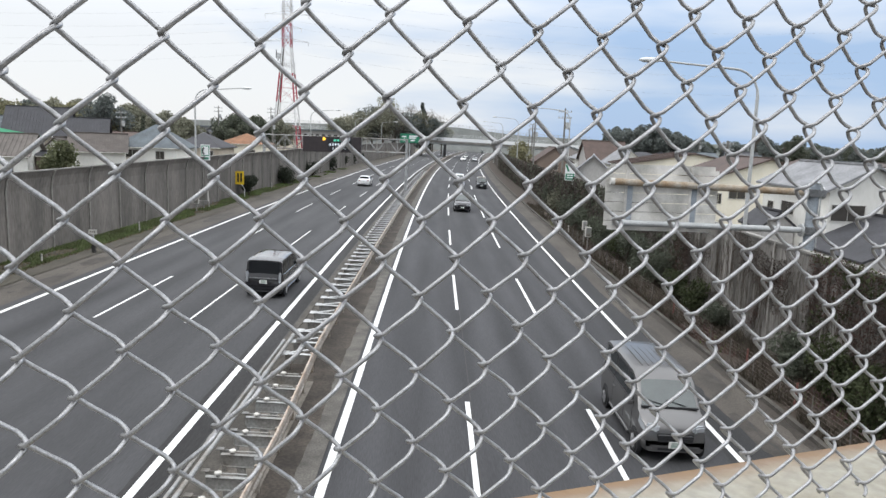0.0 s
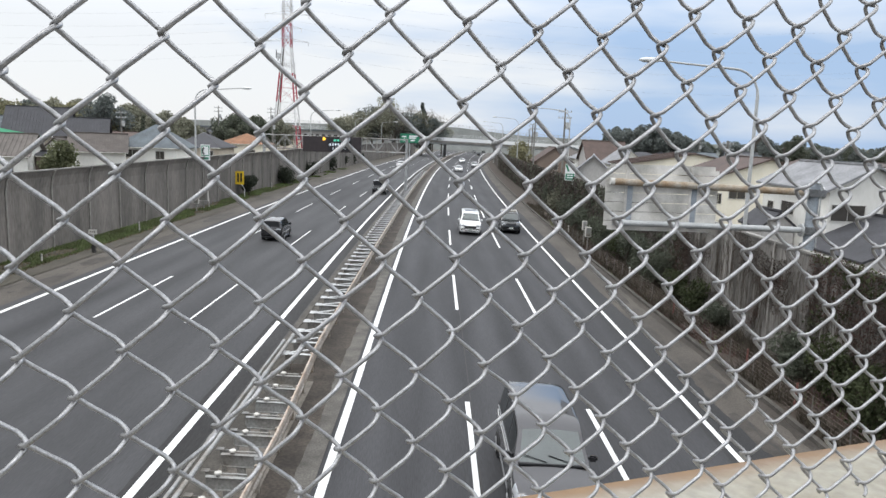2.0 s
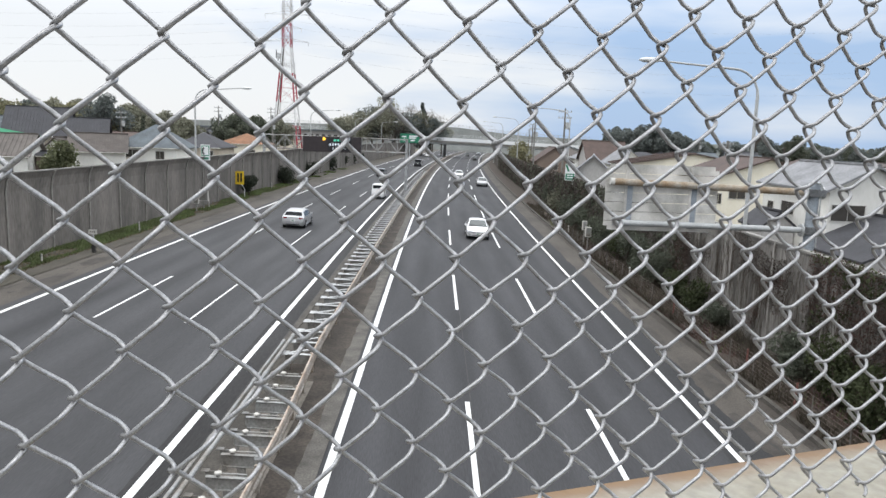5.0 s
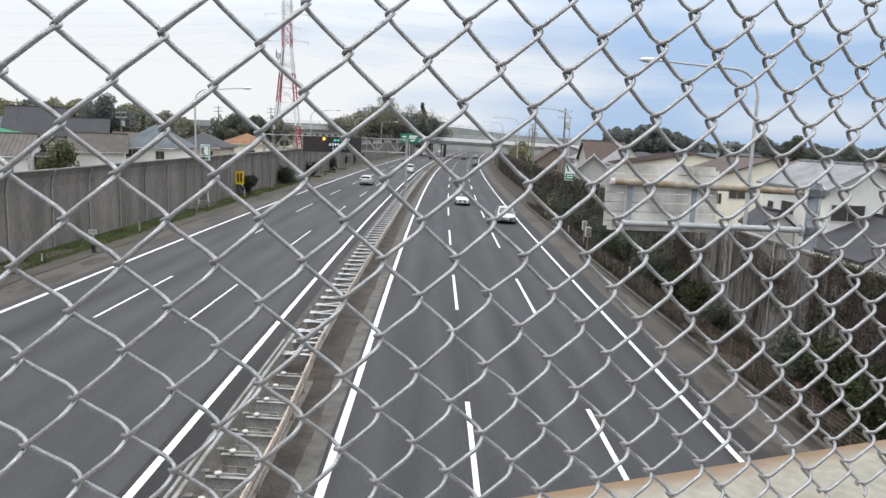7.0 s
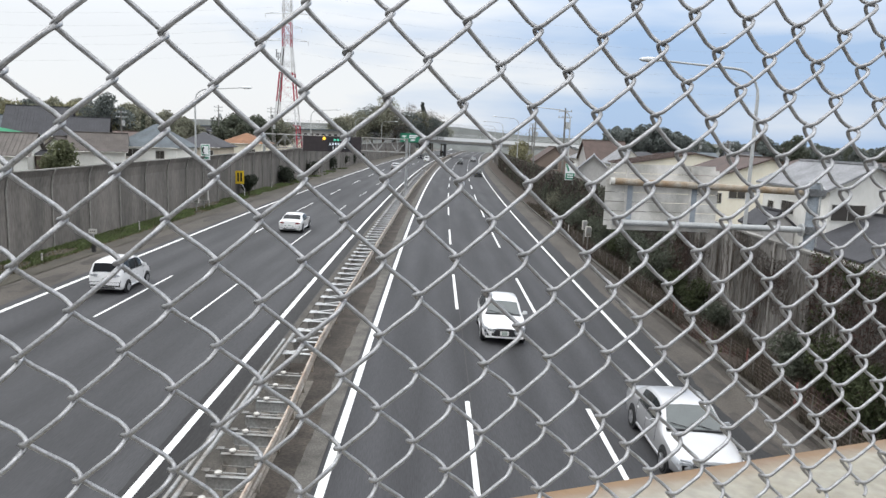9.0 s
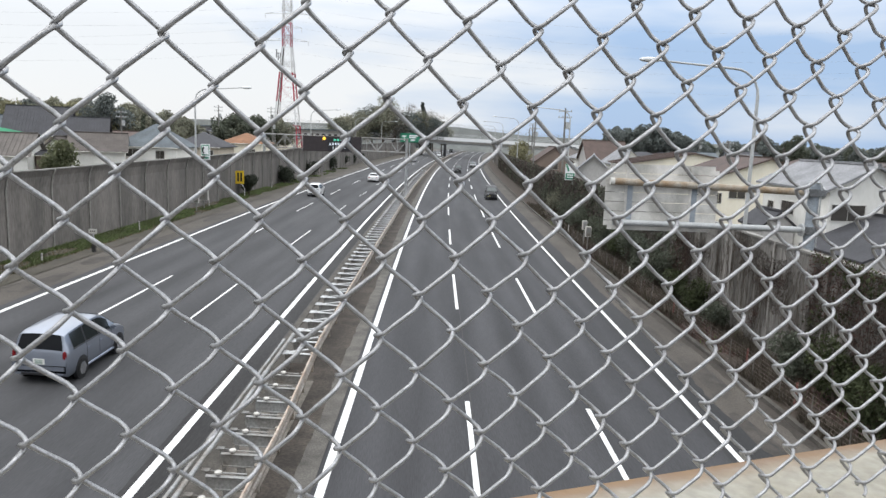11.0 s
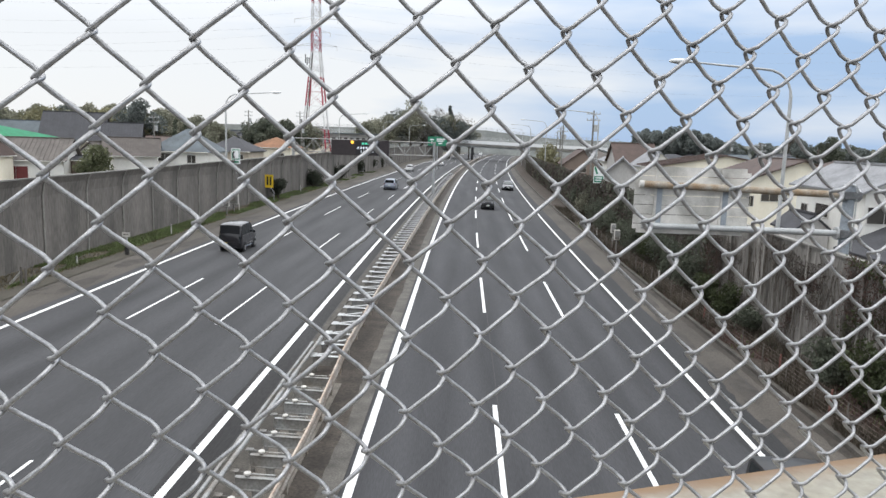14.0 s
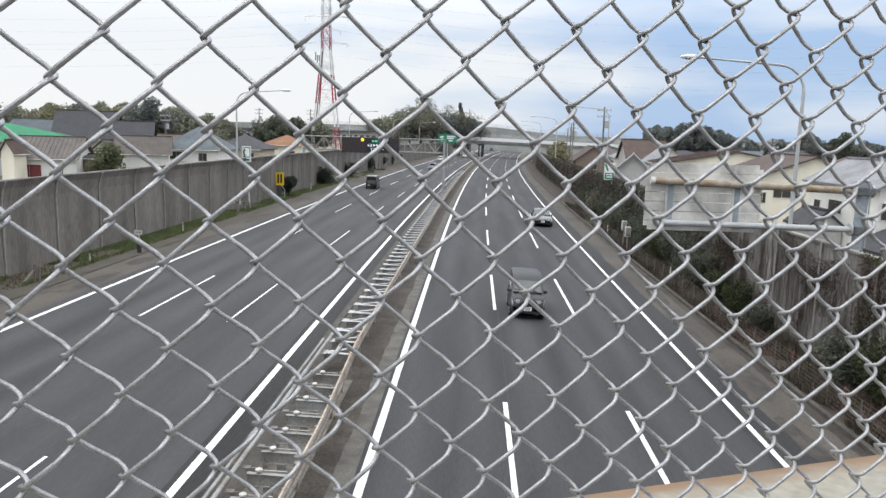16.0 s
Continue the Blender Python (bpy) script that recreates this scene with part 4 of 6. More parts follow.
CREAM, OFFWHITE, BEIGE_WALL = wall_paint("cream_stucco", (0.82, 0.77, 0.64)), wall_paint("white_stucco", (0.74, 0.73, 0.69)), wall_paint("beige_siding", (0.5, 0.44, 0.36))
GREY_WALL, BROWN_WALL = wall_paint("grey_siding", (0.42, 0.41, 0.4)), wall_paint("brown_siding", (0.22, 0.17, 0.14))
T_SLATE, T_DARK, T_BROWN = tile("slate_tiles", (0.16, 0.19, 0.21)), tile("dark_tiles", (0.075, 0.075, 0.085)), tile("brown_tiles", (0.13, 0.085, 0.07))
T_GREY, T_RED, T_ORANGE = tile("grey_tiles", (0.38, 0.385, 0.4)), tile("red_brown_roof", (0.175, 0.125, 0.108)), tile("orange_tiles", (0.36, 0.17, 0.08))
T_TAN, T_GREEN, T_TAUPE = tile("tan_metal_roof", (0.2, 0.175, 0.155)), tile("bright_green_roof", (0.01, 0.32, 0.14)), tile("taupe_ribbed_roof", (0.16, 0.135, 0.12))
PANE = material("house_window_glass", (0.06, 0.055, 0.05), 0.08, vary=0.2, bump=0, spec=0.6)
MAROON = material("maroon_shutter", (0.16, 0.03, 0.03), 0.6, vary=0.2)


def house(label, x, y, w, d, h, rise, roof, wall, kind="gable_x", turn=0.0, windows=(), ribs=0.0, over=0.45):
    """kind: which way the ridge runs. windows: (face, across, sill height, width, height), face s (to the bridge), e, w."""
    z0 = ground_z(x)
    ob = thing("house", label, "house", pose(x, y, z0, 0, 0, turn))
    if kind == "gable_y":
        w2, d2 = d / 2, w / 2
    else:
        w2, d2 = w / 2, d / 2
    spin = Matrix.Rotation(math.pi / 2, 4, "Z") if kind == "gable_y" else Matrix.Identity(4)
    bm = bmesh.new()
    base = [bm.verts.new(p) for p in ((-w2, -d2, 0), (w2, -d2, 0), (w2, d2, 0), (-w2, d2, 0))]
    top = [bm.verts.new(p) for p in ((-w2, -d2, h), (w2, -d2, h), (w2, d2, h), (-w2, d2, h))]
    for k in range(4):
        bm.faces.new((base[k], base[(k + 1) % 4], top[(k + 1) % 4], top[k]))
    if kind != "hip" and kind != "flat":
        a, b = bm.verts.new((-w2, 0, h + rise)), bm.verts.new((w2, 0, h + rise))
        bm.faces.new((top[3], top[0], a))
        bm.faces.new((top[1], top[2], b))
    bmesh.ops.transform(bm, matrix=spin, verts=bm.verts[:])
    part("wall", bm, wall, ob)
    W, D = w2 + over, d2 + over
    drop = rise * over / d2
    t = 0.14
    bm = bmesh.new()
    if kind == "flat":
        box(bm, -W, W, -D, D, h, h + 0.25)
    else:
        inset = d2 + over if kind == "hip" else 0.0
        lo, hi = h - drop, h + rise
        eave = [(-W, -D, lo), (W, -D, lo), (W, D, lo), (-W, D, lo)]
        ridge = [(-W + min(inset, W - 0.1), 0, hi), (W - min(inset, W - 0.1), 0, hi)]
        under = [bm.verts.new(p) for p in eave + ridge]
        upper = [bm.verts.new((p[0], p[1], p[2] + t)) for p in eave + ridge]
        faces = ((0, 1, 5, 4), (2, 3, 4, 5), (1, 2, 5), (3, 0, 4)) if kind == "hip" else ((0, 1, 5, 4), (2, 3, 4, 5))
        for f in faces:
            bm.faces.new([upper[i] for i in f])
            bm.faces.new([under[i] for i in f[::-1]])
        loop = (0, 1, 2, 3) if kind == "hip" else (0, 1, 5, 2, 3, 4)
        for i, j in zip(loop, loop[1:] + loop[:1]):
            bm.faces.new((under[i], under[j], upper[j], upper[i]))
    bmesh.ops.recalc_face_normals(bm, faces=bm.faces[:])
    bmesh.ops.transform(bm, matrix=spin, verts=bm.verts[:])
    rf = part("roof", bm, roof, ob)
    if kind not in ("hip", "flat"):
        rb = boxed(-W, W, -0.12, 0.12, h + rise + 0.08, h + rise + 0.26, bevel=0.05)
        bmesh.ops.transform(rb, matrix=spin, verts=rb.verts[:])
        part("ridge_cap", rb, roof, rf)
    if ribs and kind != "flat":
        bm = bmesh.new()
        n = int(2 * W / ribs)
        for k in range(n + 1):
            xx = -W + 2 * W * k / n
            for s in (-1, 1):
                tube(bm, [(xx, s * D, h - drop + t + 0.02), (xx, 0, h + rise + t + 0.02)], 0.045, 4, caps=False)
        bmesh.ops.transform(bm, matrix=spin, verts=bm.verts[:])
        part("roof_ribs", bm, roof, rf)
    gut = bmesh.new()
    tube(gut, [(-W, -D - 0.06, h - drop + 0.02), (W, -D - 0.06, h - drop + 0.02)], 0.06, 6)
    bmesh.ops.transform(gut, matrix=spin, verts=gut.verts[:])
    part("gutter", gut, SIGN_BACK, ob)
    for face, u, sill, ww, hh in windows:
        m = {"s": pose(u, -d / 2 - 0.0, sill), "e": pose(w / 2, u, sill, 0, 0, 90), "w": pose(-w / 2, u, sill, 0, 0, -90)}[face]
        win = part("window", framed(ww, hh), SIGN_BACK, ob, at=m)
        lights = 3 if ww > 2.3 else 2
        for k in range(lights):
            x0 = -ww / 2 + 0.05 + k * (ww - 0.05) / lights
            part("pane", boxed(x0, x0 + (ww - 0.05) / lights - 0.05, -0.035, -0.02, 0.05, hh - 0.05), PANE, win)
    return ob


def framed(w, h):
    bm = bmesh.new()
    for x0, x1, z0, z1 in ((-w / 2, w / 2, 0, 0.05), (-w / 2, w / 2, h - 0.05, h), (-w / 2, -w / 2 + 0.05, 0.05, h - 0.05), (w / 2 - 0.05, w / 2, 0.05, h - 0.05)):
        box(bm, x0, x1, -0.06, 0.0, z0, z1)
    return bm


house("large house with a steep dark grey tiled gable roof", -64.4, 119, 8.8, 11, 5.2, 4.2, T_DARK, BEIGE_WALL, turn=20, ribs=0.45)
house("lower wing with a dark grey tiled roof", -57.4, 119.5, 6.4, 9, 4.6, 3.3, T_DARK, GREY_WALL, turn=20, ribs=0.42)
house("house under a broad weathered grey roof", -77.5, 130, 13.0, 9, 5.0, 2.9, T_SLATE, GREY_WALL, ribs=0.5)
house("low house under a faded red roof", -56.6, 130, 7.9, 9, 4.5, 1.3, T_RED, OFFWHITE)
house("low white house with a taupe ribbed gable roof", -46.6, 100.5, 6.6, 8, 3.6, 2.1, T_TAUPE, OFFWHITE, turn=22, ribs=0.33, windows=(("e", -2.6, 0.8, 1.2, 1.6),))
tan_house = house("low white house with a tan seamed roof and maroon shutters", -53.1, 88.5, 7.8, 8, 3.2, 2.3, T_TAN, OFFWHITE, "gable_x", turn=16, ribs=0.5, windows=(("s", 1.9, 0.5, 1.1, 1.9),))
for u in (-1.9, -0.6):
    part("shutter", boxed(u - 0.62, u + 0.62, -4.07, -4.0, 0.4, 2.3), MAROON, tan_house)
house("house with a bright green metal roof", -69.0, 104, 17.4, 16, 4.8, 2.2, T_GREEN, GREY_WALL, "hip")
house("white gabled annexe with a brown roof", -50.2, 99.6, 4.6, 7, 3.2, 1.9, T_TAUPE, OFFWHITE, "gable_y", windows=(("s", -1.2, 0.6, 1.3, 1.5),))
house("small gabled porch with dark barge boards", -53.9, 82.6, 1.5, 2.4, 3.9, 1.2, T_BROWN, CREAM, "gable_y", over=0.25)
house("dark timber lean-to shed", -47.9, 90.5, 2.4, 3.0, 3.0, 0.4, T_DARK, BROWN_WALL, over=0.2)
house("white house with a slate-blue hipped roof", -41.5, 108, 8.4, 8, 4.3, 2.9, T_SLATE, OFFWHITE, "hip", windows=(("s", -2.0, 2.6, 2.0, 1.15), ("s", 1.9, 2.4, 1.3, 1.2)))
house("beige house with a dark hipped roof", -39.0, 122, 7.4, 9, 4.1, 2.1, T_DARK, BEIGE_WALL, "hip", windows=(("s", -1.5, 2.4, 1.7, 1.1), ("s", 2.2, 2.4, 1.3, 1.1)))
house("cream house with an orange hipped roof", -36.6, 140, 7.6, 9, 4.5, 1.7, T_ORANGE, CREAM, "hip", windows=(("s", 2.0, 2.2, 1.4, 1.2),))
house("brown-sided house with a brown tiled roof", 23.6, 150, 7.1, 8, 4.4, 2.6, T_BROWN, BROWN_WALL, "gable_y", windows=(("s", 0, 2.6, 1.6, 1.2),))
house("dark-roofed house with pale barge boards", 31.9, 140, 7.4, 9, 5.5, 3.2, T_BROWN, GREY_WALL, "gable_x", windows=(("s", -1.5, 3.4, 1.5, 1.1),))
house("grey house with a long weathered grey roof", 21.6, 100, 6.5, 10, 3.6, 2.9, T_GREY, GREY_WALL, "gable_y", turn=-12, windows=(("s", 0.2, 1.9, 1.8, 1.2),), ribs=0.4)
house("white gabled house with a grey roof", 31.4, 122, 5.4, 8, 5.4, 2.0, T_GREY, OFFWHITE, "gable_y")
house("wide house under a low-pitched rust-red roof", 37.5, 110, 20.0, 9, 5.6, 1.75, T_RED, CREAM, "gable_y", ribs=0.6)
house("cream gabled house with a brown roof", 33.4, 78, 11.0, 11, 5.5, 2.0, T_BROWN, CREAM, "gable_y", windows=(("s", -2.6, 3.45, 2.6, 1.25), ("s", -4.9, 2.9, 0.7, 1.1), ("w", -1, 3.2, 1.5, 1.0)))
house("white gabled house with a grey roof and three-light window", 27.4, 49.6, 5.4, 9.2, 6.2, 1.4, T_GREY, OFFWHITE, "gable_y", windows=(("s", -1.45, 4.15, 2.2, 1.1), ("s", 1.5, 4.15, 1.6, 1.1), ("w", 0.6, 4.05, 1.9, 0.95), ("w", 3.2, 3.6, 1.0, 1.2)))
house("open carport with a dark gabled roof", 23.5, 50.5, 2.2, 3.4, 3.2, 0.9, T_DARK, GREY_WALL, "gable_y", over=0.2)
house("low shed with a dark grey roof", 27.5, 41.5, 8.0, 6, 2.75, 1.8, T_DARK, GREY_WALL, "gable_y")

rng = random.Random(11)
FAR_ROOFS = (T_GREY, T_DARK, T_BROWN, T_SLATE, T_RED, T_GREY, T_TAUPE)
FAR_WALLS = (OFFWHITE, CREAM, BEIGE_WALL, GREY_WALL)
for k in range(46):
    y = 150 + (k % 23) * 11 + rng.uniform(-3, 3)
    x = (26 + (k // 23) * 26 + rng.uniform(0, 26)) + bow(y) + (y - 150) * 0.12
    house("distant two-storey house with a tiled roof", x, y, rng.uniform(7, 10), rng.uniform(7, 9), rng.uniform(4.6, 5.5), rng.uniform(1.4, 2.0), rng.choice(FAR_ROOFS), rng.choice(FAR_WALLS), rng.choice(("gable_x", "gable_y", "hip")), windows=(("s", -1.6, 3.2, 1.6, 1.1), ("s", 1.6, 3.2, 1.6, 1.1)))
for k in range(34):
    y = 150 + k * 5.5 + rng.uniform(-2, 2)
    x = -46 - rng.uniform(0, 50)
    house("distant two-storey house with a tiled roof", x, y, rng.uniform(7, 10), rng.uniform(7, 9), rng.uniform(4.6, 5.3), rng.uniform(1.4, 2.0), rng.choice(FAR_ROOFS), rng.choice(FAR_WALLS), rng.choice(("gable_x", "gable_y", "hip")), windows=(("s", -1.6, 3.2, 1.6, 1.1), ("s", 1.6, 3.2, 1.6, 1.1)))
for k in range(16):
    y = 66 + k * 5 + rng.uniform(-2, 2)
    x = 50 + (k % 4) * 11 + rng.uniform(-3, 3) + (y - 60) * 0.25
    house("low neighbouring house with a weathered roof", x, y, rng.uniform(7, 10), rng.uniform(7, 9), rng.uniform(4.4, 5.4), rng.uniform(1.3, 1.9), rng.choice(FAR_ROOFS), rng.choice(FAR_WALLS), rng.choice(("gable_x", "gable_y", "hip")), windows=(("s", -1.6, 3.2, 1.6, 1.1), ("s", 1.6, 3.2, 1.6, 1.1)))
long_block = thing("apartment_block", "long grey low apartment block in the distance", "building", pose(-75, 260, 0.7))
part("wall", boxed(-38, 44, -5, 5, 0, 7.6), GREY_WALL, long_block)
part("roof", boxed(-39, 45, -6, 6, 7.6, 8.0), T_SLATE, long_block)
for k in range(38):
    part("window", boxed(-37 + k * 2.1, -35.8 + k * 2.1, -5.06, -5.0, 4.8, 6.4), PANE, long_block)

# ---------------------------------------------------------------- plants
def leaf_mat(name, c, dark, trans=0.0):
    """Leaves that let some light through."""
    m = material(name, c, 0.7, vary=0.3, scale=0.5, fine=3, bump=0.0, tint=dark, island=0.35, spec=0.25)
    n, l = m.node_tree.nodes, m.node_tree.links
    b, out = n["Principled BSDF"], n["Material Output"]
    thin, both = n.new("ShaderNodeBsdfTranslucent"), n.new("ShaderNodeMixShader")
    both.inputs[0].default_value = 0.38
    l.new(b.inputs["Base Color"].links[0].from_socket, thin.inputs["Color"])
    l.new(b.outputs[0], both.inputs[1])
    l.new(thin.outputs[0], both.inputs[2])
    l.new(both.outputs[0], out.inputs["Surface"])
    return m


# evergreen, conifer, canopy and olive tones are lifted to stand in for haze
LEAF_DARK = leaf_mat("dark_evergreen", (0.13, 0.142, 0.105), (0.085, 0.096, 0.073))
LEAF_CONIFER = leaf_mat("haze_paled_conifer", (0.18, 0.198, 0.186), (0.12, 0.135, 0.126))
LEAF_PALE = leaf_mat("haze_paled_canopy", (0.33, 0.325, 0.25), (0.23, 0.225, 0.17))
LEAF_GARDEN = leaf_mat("light_garden_leaves", (0.17, 0.18, 0.105), (0.075, 0.085, 0.045))
LEAF_SHRUB = leaf_mat("dark_shrub_leaves", (0.055, 0.063, 0.045), (0.03, 0.036, 0.025))
LEAF_MID = leaf_mat("olive_foliage", (0.24, 0.24, 0.18), (0.165, 0.165, 0.125))
LEAF_LIGHT = leaf_mat("spring_foliage", (0.25, 0.235, 0.14), (0.16, 0.155, 0.095))
LEAF_BARE = leaf_mat("bare_twigs", (0.19, 0.165, 0.14), (0.11, 0.095, 0.08))
LEAF_HEDGE = leaf_mat("glossy_hedge_leaves", (0.075, 0.088, 0.042), (0.036, 0.045, 0.022))
CREEPER = leaf_mat("dry_creeper", (0.115, 0.095, 0.082), (0.066, 0.056, 0.049))
CREEPER_RED = leaf_mat("reddish_creeper", (0.11, 0.068, 0.058), (0.06, 0.04, 0.034))
BARK = material("bark", (0.1, 0.08, 0.062), 0.9, vary=0.4, scale=3, fine=30, bump=0.6)


def leaves(points, size, seed, flat=0.0):
    """A mesh of folded leaf pairs at the points, turned at random."""
    r = np.random.RandomState(seed)
    n = len(points)
    c = np.asarray(points, float)
    a = r.normal(size=(n, 3))
    if flat:
        a[:, 0] *= (1 - flat)
    a /= np.linalg.norm(a, axis=1)[:, None]
    b = r.normal(size=(n, 3))
    b -= a * (a * b).sum(1)[:, None]
    b /= np.linalg.norm(b, axis=1)[:, None]
    nn = np.cross(a, b)
    s = size * (0.6 + 0.8 * r.rand(n))[:, None]
    v = np.stack([c - a * s, c + b * s * 0.5 + nn * s * 0.2, c + a * s, c - b * s * 0.5 + nn * s * 0.2], 1).reshape(-1, 3)
    k = np.arange(n)[:, None] * 4
    f = np.concatenate([k + np.array([0, 1, 2]), k + np.array([0, 2, 3])], 0)
    me = bpy.data.meshes.new("leaves")
    me.from_pydata(v.tolist(), [], f.tolist())
    me.update()
    return me


def clump_points(r, centres, radii, per):
    out = []
    for c, rad in zip(centres, radii):
        d = r.normal(size=(per, 3))
        d /= np.linalg.norm(d, axis=1)[:, None]
        out.append(np.asarray(c) + d * rad * (0.45 + 0.6 * r.rand(per, 1) ** 0.6))
    return np.concatenate(out)


def leaf_part(name, me, mat, parent):
    me.materials.append(mat)
    return part(name, me, mat, parent)


def tree(x, y, h, spread, mat, seed, label, shape="round", leaf=0.4, per=60, clumps=22, base=None):
    r = np.random.RandomState(seed)
    z0 = ground_z(x) if base is None else base
    t = thing("tree", label, "tree", pose(x, y, z0))
    trunk_h = h * (0.9 if shape == "cone" else 0.55)
    bm = bmesh.new()
    tube(bm, [(0, 0, -0.1), (r.normal() * 0.1, r.normal() * 0.1, trunk_h * 0.5), (r.normal() * 0.2, r.normal() * 0.2, trunk_h)], [h * 0.022, h * 0.017, h * 0.008], 7)
    cs, rs = [], []
    for k in range(clumps):
        f = (k + 0.5) / clumps
        if shape == "cone":
            z = h * (0.15 + 0.85 * f)
            ring = spread * (1.05 - f) * math.sqrt(r.rand())
            rad = spread * (0.42 - 0.25 * f)
        else:
            z = h * (0.42 + 0.5 * f)
            ring = spread * math.sqrt(max(0.05, 1 - (2 * f - 0.9) ** 2)) * math.sqrt(r.rand())
            rad = spread * (0.26 + 0.16 * r.rand())
        a = r.rand() * 6.283
        c = (ring * math.cos(a), ring * math.sin(a), z)
        cs.append(c)
        rs.append(rad)
        if k % 2 == 0:
            zr = min(trunk_h, z) * 0.75
            tube(bm, [(0, 0, zr), (c[0] * 0.5, c[1] * 0.5, (zr + z) / 2), c], [h * 0.008, h * 0.006, h * 0.003], 4)
    part("trunk", bm, BARK, t)
    leaf_part("crown", leaves(clump_points(r, cs, rs, per), leaf, seed), mat, t)
    return t


def bush(x, y, z, w, h, mat, seed, label, leaf=0.1, n=900, name="bush"):
    r = np.random.RandomState(seed)
    b = thing(name, label, name, Matrix.Translation((x, y, z)), group="")
    cs, rs = [], []
    bm = bmesh.new()
    for k in range(12):
        a, q = r.rand() * 6.283, math.sqrt(r.rand()) * w * 0.32
        c = (q * math.cos(a), q * math.sin(a), h * (0.25 + 0.6 * r.rand()))
        cs.append(c)
        rs.append(w * (0.2 + 0.12 * r.rand()))
        tube(bm, [(0, 0, -0.05), (c[0] * 0.4, c[1] * 0.4, c[2] * 0.5), c], [0.04, 0.025, 0.01], 4)
    part("stem", bm, BARK, b)
    pts = clump_points(r, cs, rs, n // 12)
    pts[:, 2] = np.abs(pts[:, 2]) + 0.03
    leaf_part("foliage", leaves(pts, leaf, seed), mat, b)


# trees behind the western houses
seed = 100
for x, y, h, s, mat, lab, shape in (
        (-92, 140, 10.8, 6, LEAF_MID, "olive-green tree behind the houses", "round"), (-84, 145, 11.6, 6, LEAF_LIGHT, "pale spring-green tree behind the houses", "round"),
        (-77, 140, 11.0, 5.5, LEAF_MID, "olive-green tree behind the houses", "round"), (-71, 142, 11.6, 5.5, LEAF_LIGHT, "pale spring-green tree behind the houses", "round"),
        (-66, 148, 10.5, 5, LEAF_MID, "olive-green tree behind the houses", "round"), (-63, 138, 11.2, 5.5, LEAF_LIGHT, "pale spring-green tree behind the houses", "round"),
        (-60.6, 134, 14.0, 4.2, LEAF_CONIFER, "tall dark evergreen tree behind the houses", "round"), (-52, 138, 9.8, 4.5, LEAF_MID, "olive-green tree behind the houses", "round"),
        (-52.3, 130, 9.4, 1.5, LEAF_DARK, "slim dark cypress behind the houses", "cone"), (-50.6, 130, 8.6, 1.3, LEAF_DARK, "slim dark cypress behind the houses", "cone"), (-49.6, 131, 8.0, 1.2, LEAF_DARK, "slim dark cypress behind the houses", "cone"),
        (-42, 150, 10.4, 3.4, LEAF_DARK, "dark evergreen tree beyond the houses", "round"), (-47, 168, 11.4, 4.5, LEAF_DARK, "dark evergreen tree beyond the houses", "round"), (-43, 172, 11.2, 4.5, LEAF_DARK, "dark evergreen tree beyond the houses", "round"), (-39, 176, 11, 4, LEAF_MID, "olive-green tree beyond the houses", "round")):
    seed += 1
    tree(x, y, h * (0.9 if shape == "round" else 0.95), s, mat, seed, lab, shape, leaf=0.3 if shape == "round" else 0.16, per=190 if shape == "round" else 110)
for k, (x, h) in enumerate(((-97, 10.6), (-92.5, 11.4), (-88.5, 12.0), (-85, 11.6), (-81.5, 11.9), (-78, 11.5), (-74.5, 12.1), (-71, 11.8), (-67.5, 11.5), (-64.5, 11.0), (-58.5, 9.8), (-56, 8.6), (-53, 8.4))):
    seed += 1
    tree(x, 152 + (k % 3) * 4, h, 3.9, (LEAF_PALE, LEAF_MID, LEAF_PALE, LEAF_CONIFER)[k % 4] if k < 10 else LEAF_MID, seed, "tree of the olive-green belt behind the houses", "round", leaf=0.3, per=260, clumps=26)
# wooded rise beyond the message gantry
for x, y, h, s, mat, shape in (
        (-31, 212, 11.5, 5.5, LEAF_MID, "round"), (-27, 218, 13.5, 6, LEAF_CONIFER, "round"), (-22.5, 212, 14.0, 5.5, LEAF_MID, "round"), (-23, 226, 17.5, 6, LEAF_PALE, "round"),
        (-17.5, 212, 13.8, 5, LEAF_BARE, "round"), (-12, 220, 15.8, 4.6, LEAF_BARE, "round"), (-13, 214, 12.5, 5, LEAF_CONIFER, "round"), (-8, 216, 13.0, 4.5, LEAF_MID, "round"),
        (-7.5, 224, 16.0, 2.6, LEAF_CONIFER, "cone"), (-4, 222, 14.0, 4.4, LEAF_BARE, "round"), (-3.2, 216, 11.5, 3.8, LEAF_CONIFER, "round"), (0.5, 222, 10.6, 3.2, LEAF_MID, "round"), (-35, 206, 10, 5, LEAF_PALE, "round"), (-36, 190, 9.4, 3.6, LEAF_MID, "round")):
    seed += 1
    tree(x + 1, y + 70, h * 1.28, s * 1.35, mat, seed, "tall tree of the roadside wood" if mat is not LEAF_BARE else "leafless grey-brown tree of the roadside wood", shape, leaf=0.34 if mat is not LEAF_BARE else 0.2, per=170 if mat is not LEAF_BARE else 90, clumps=24)
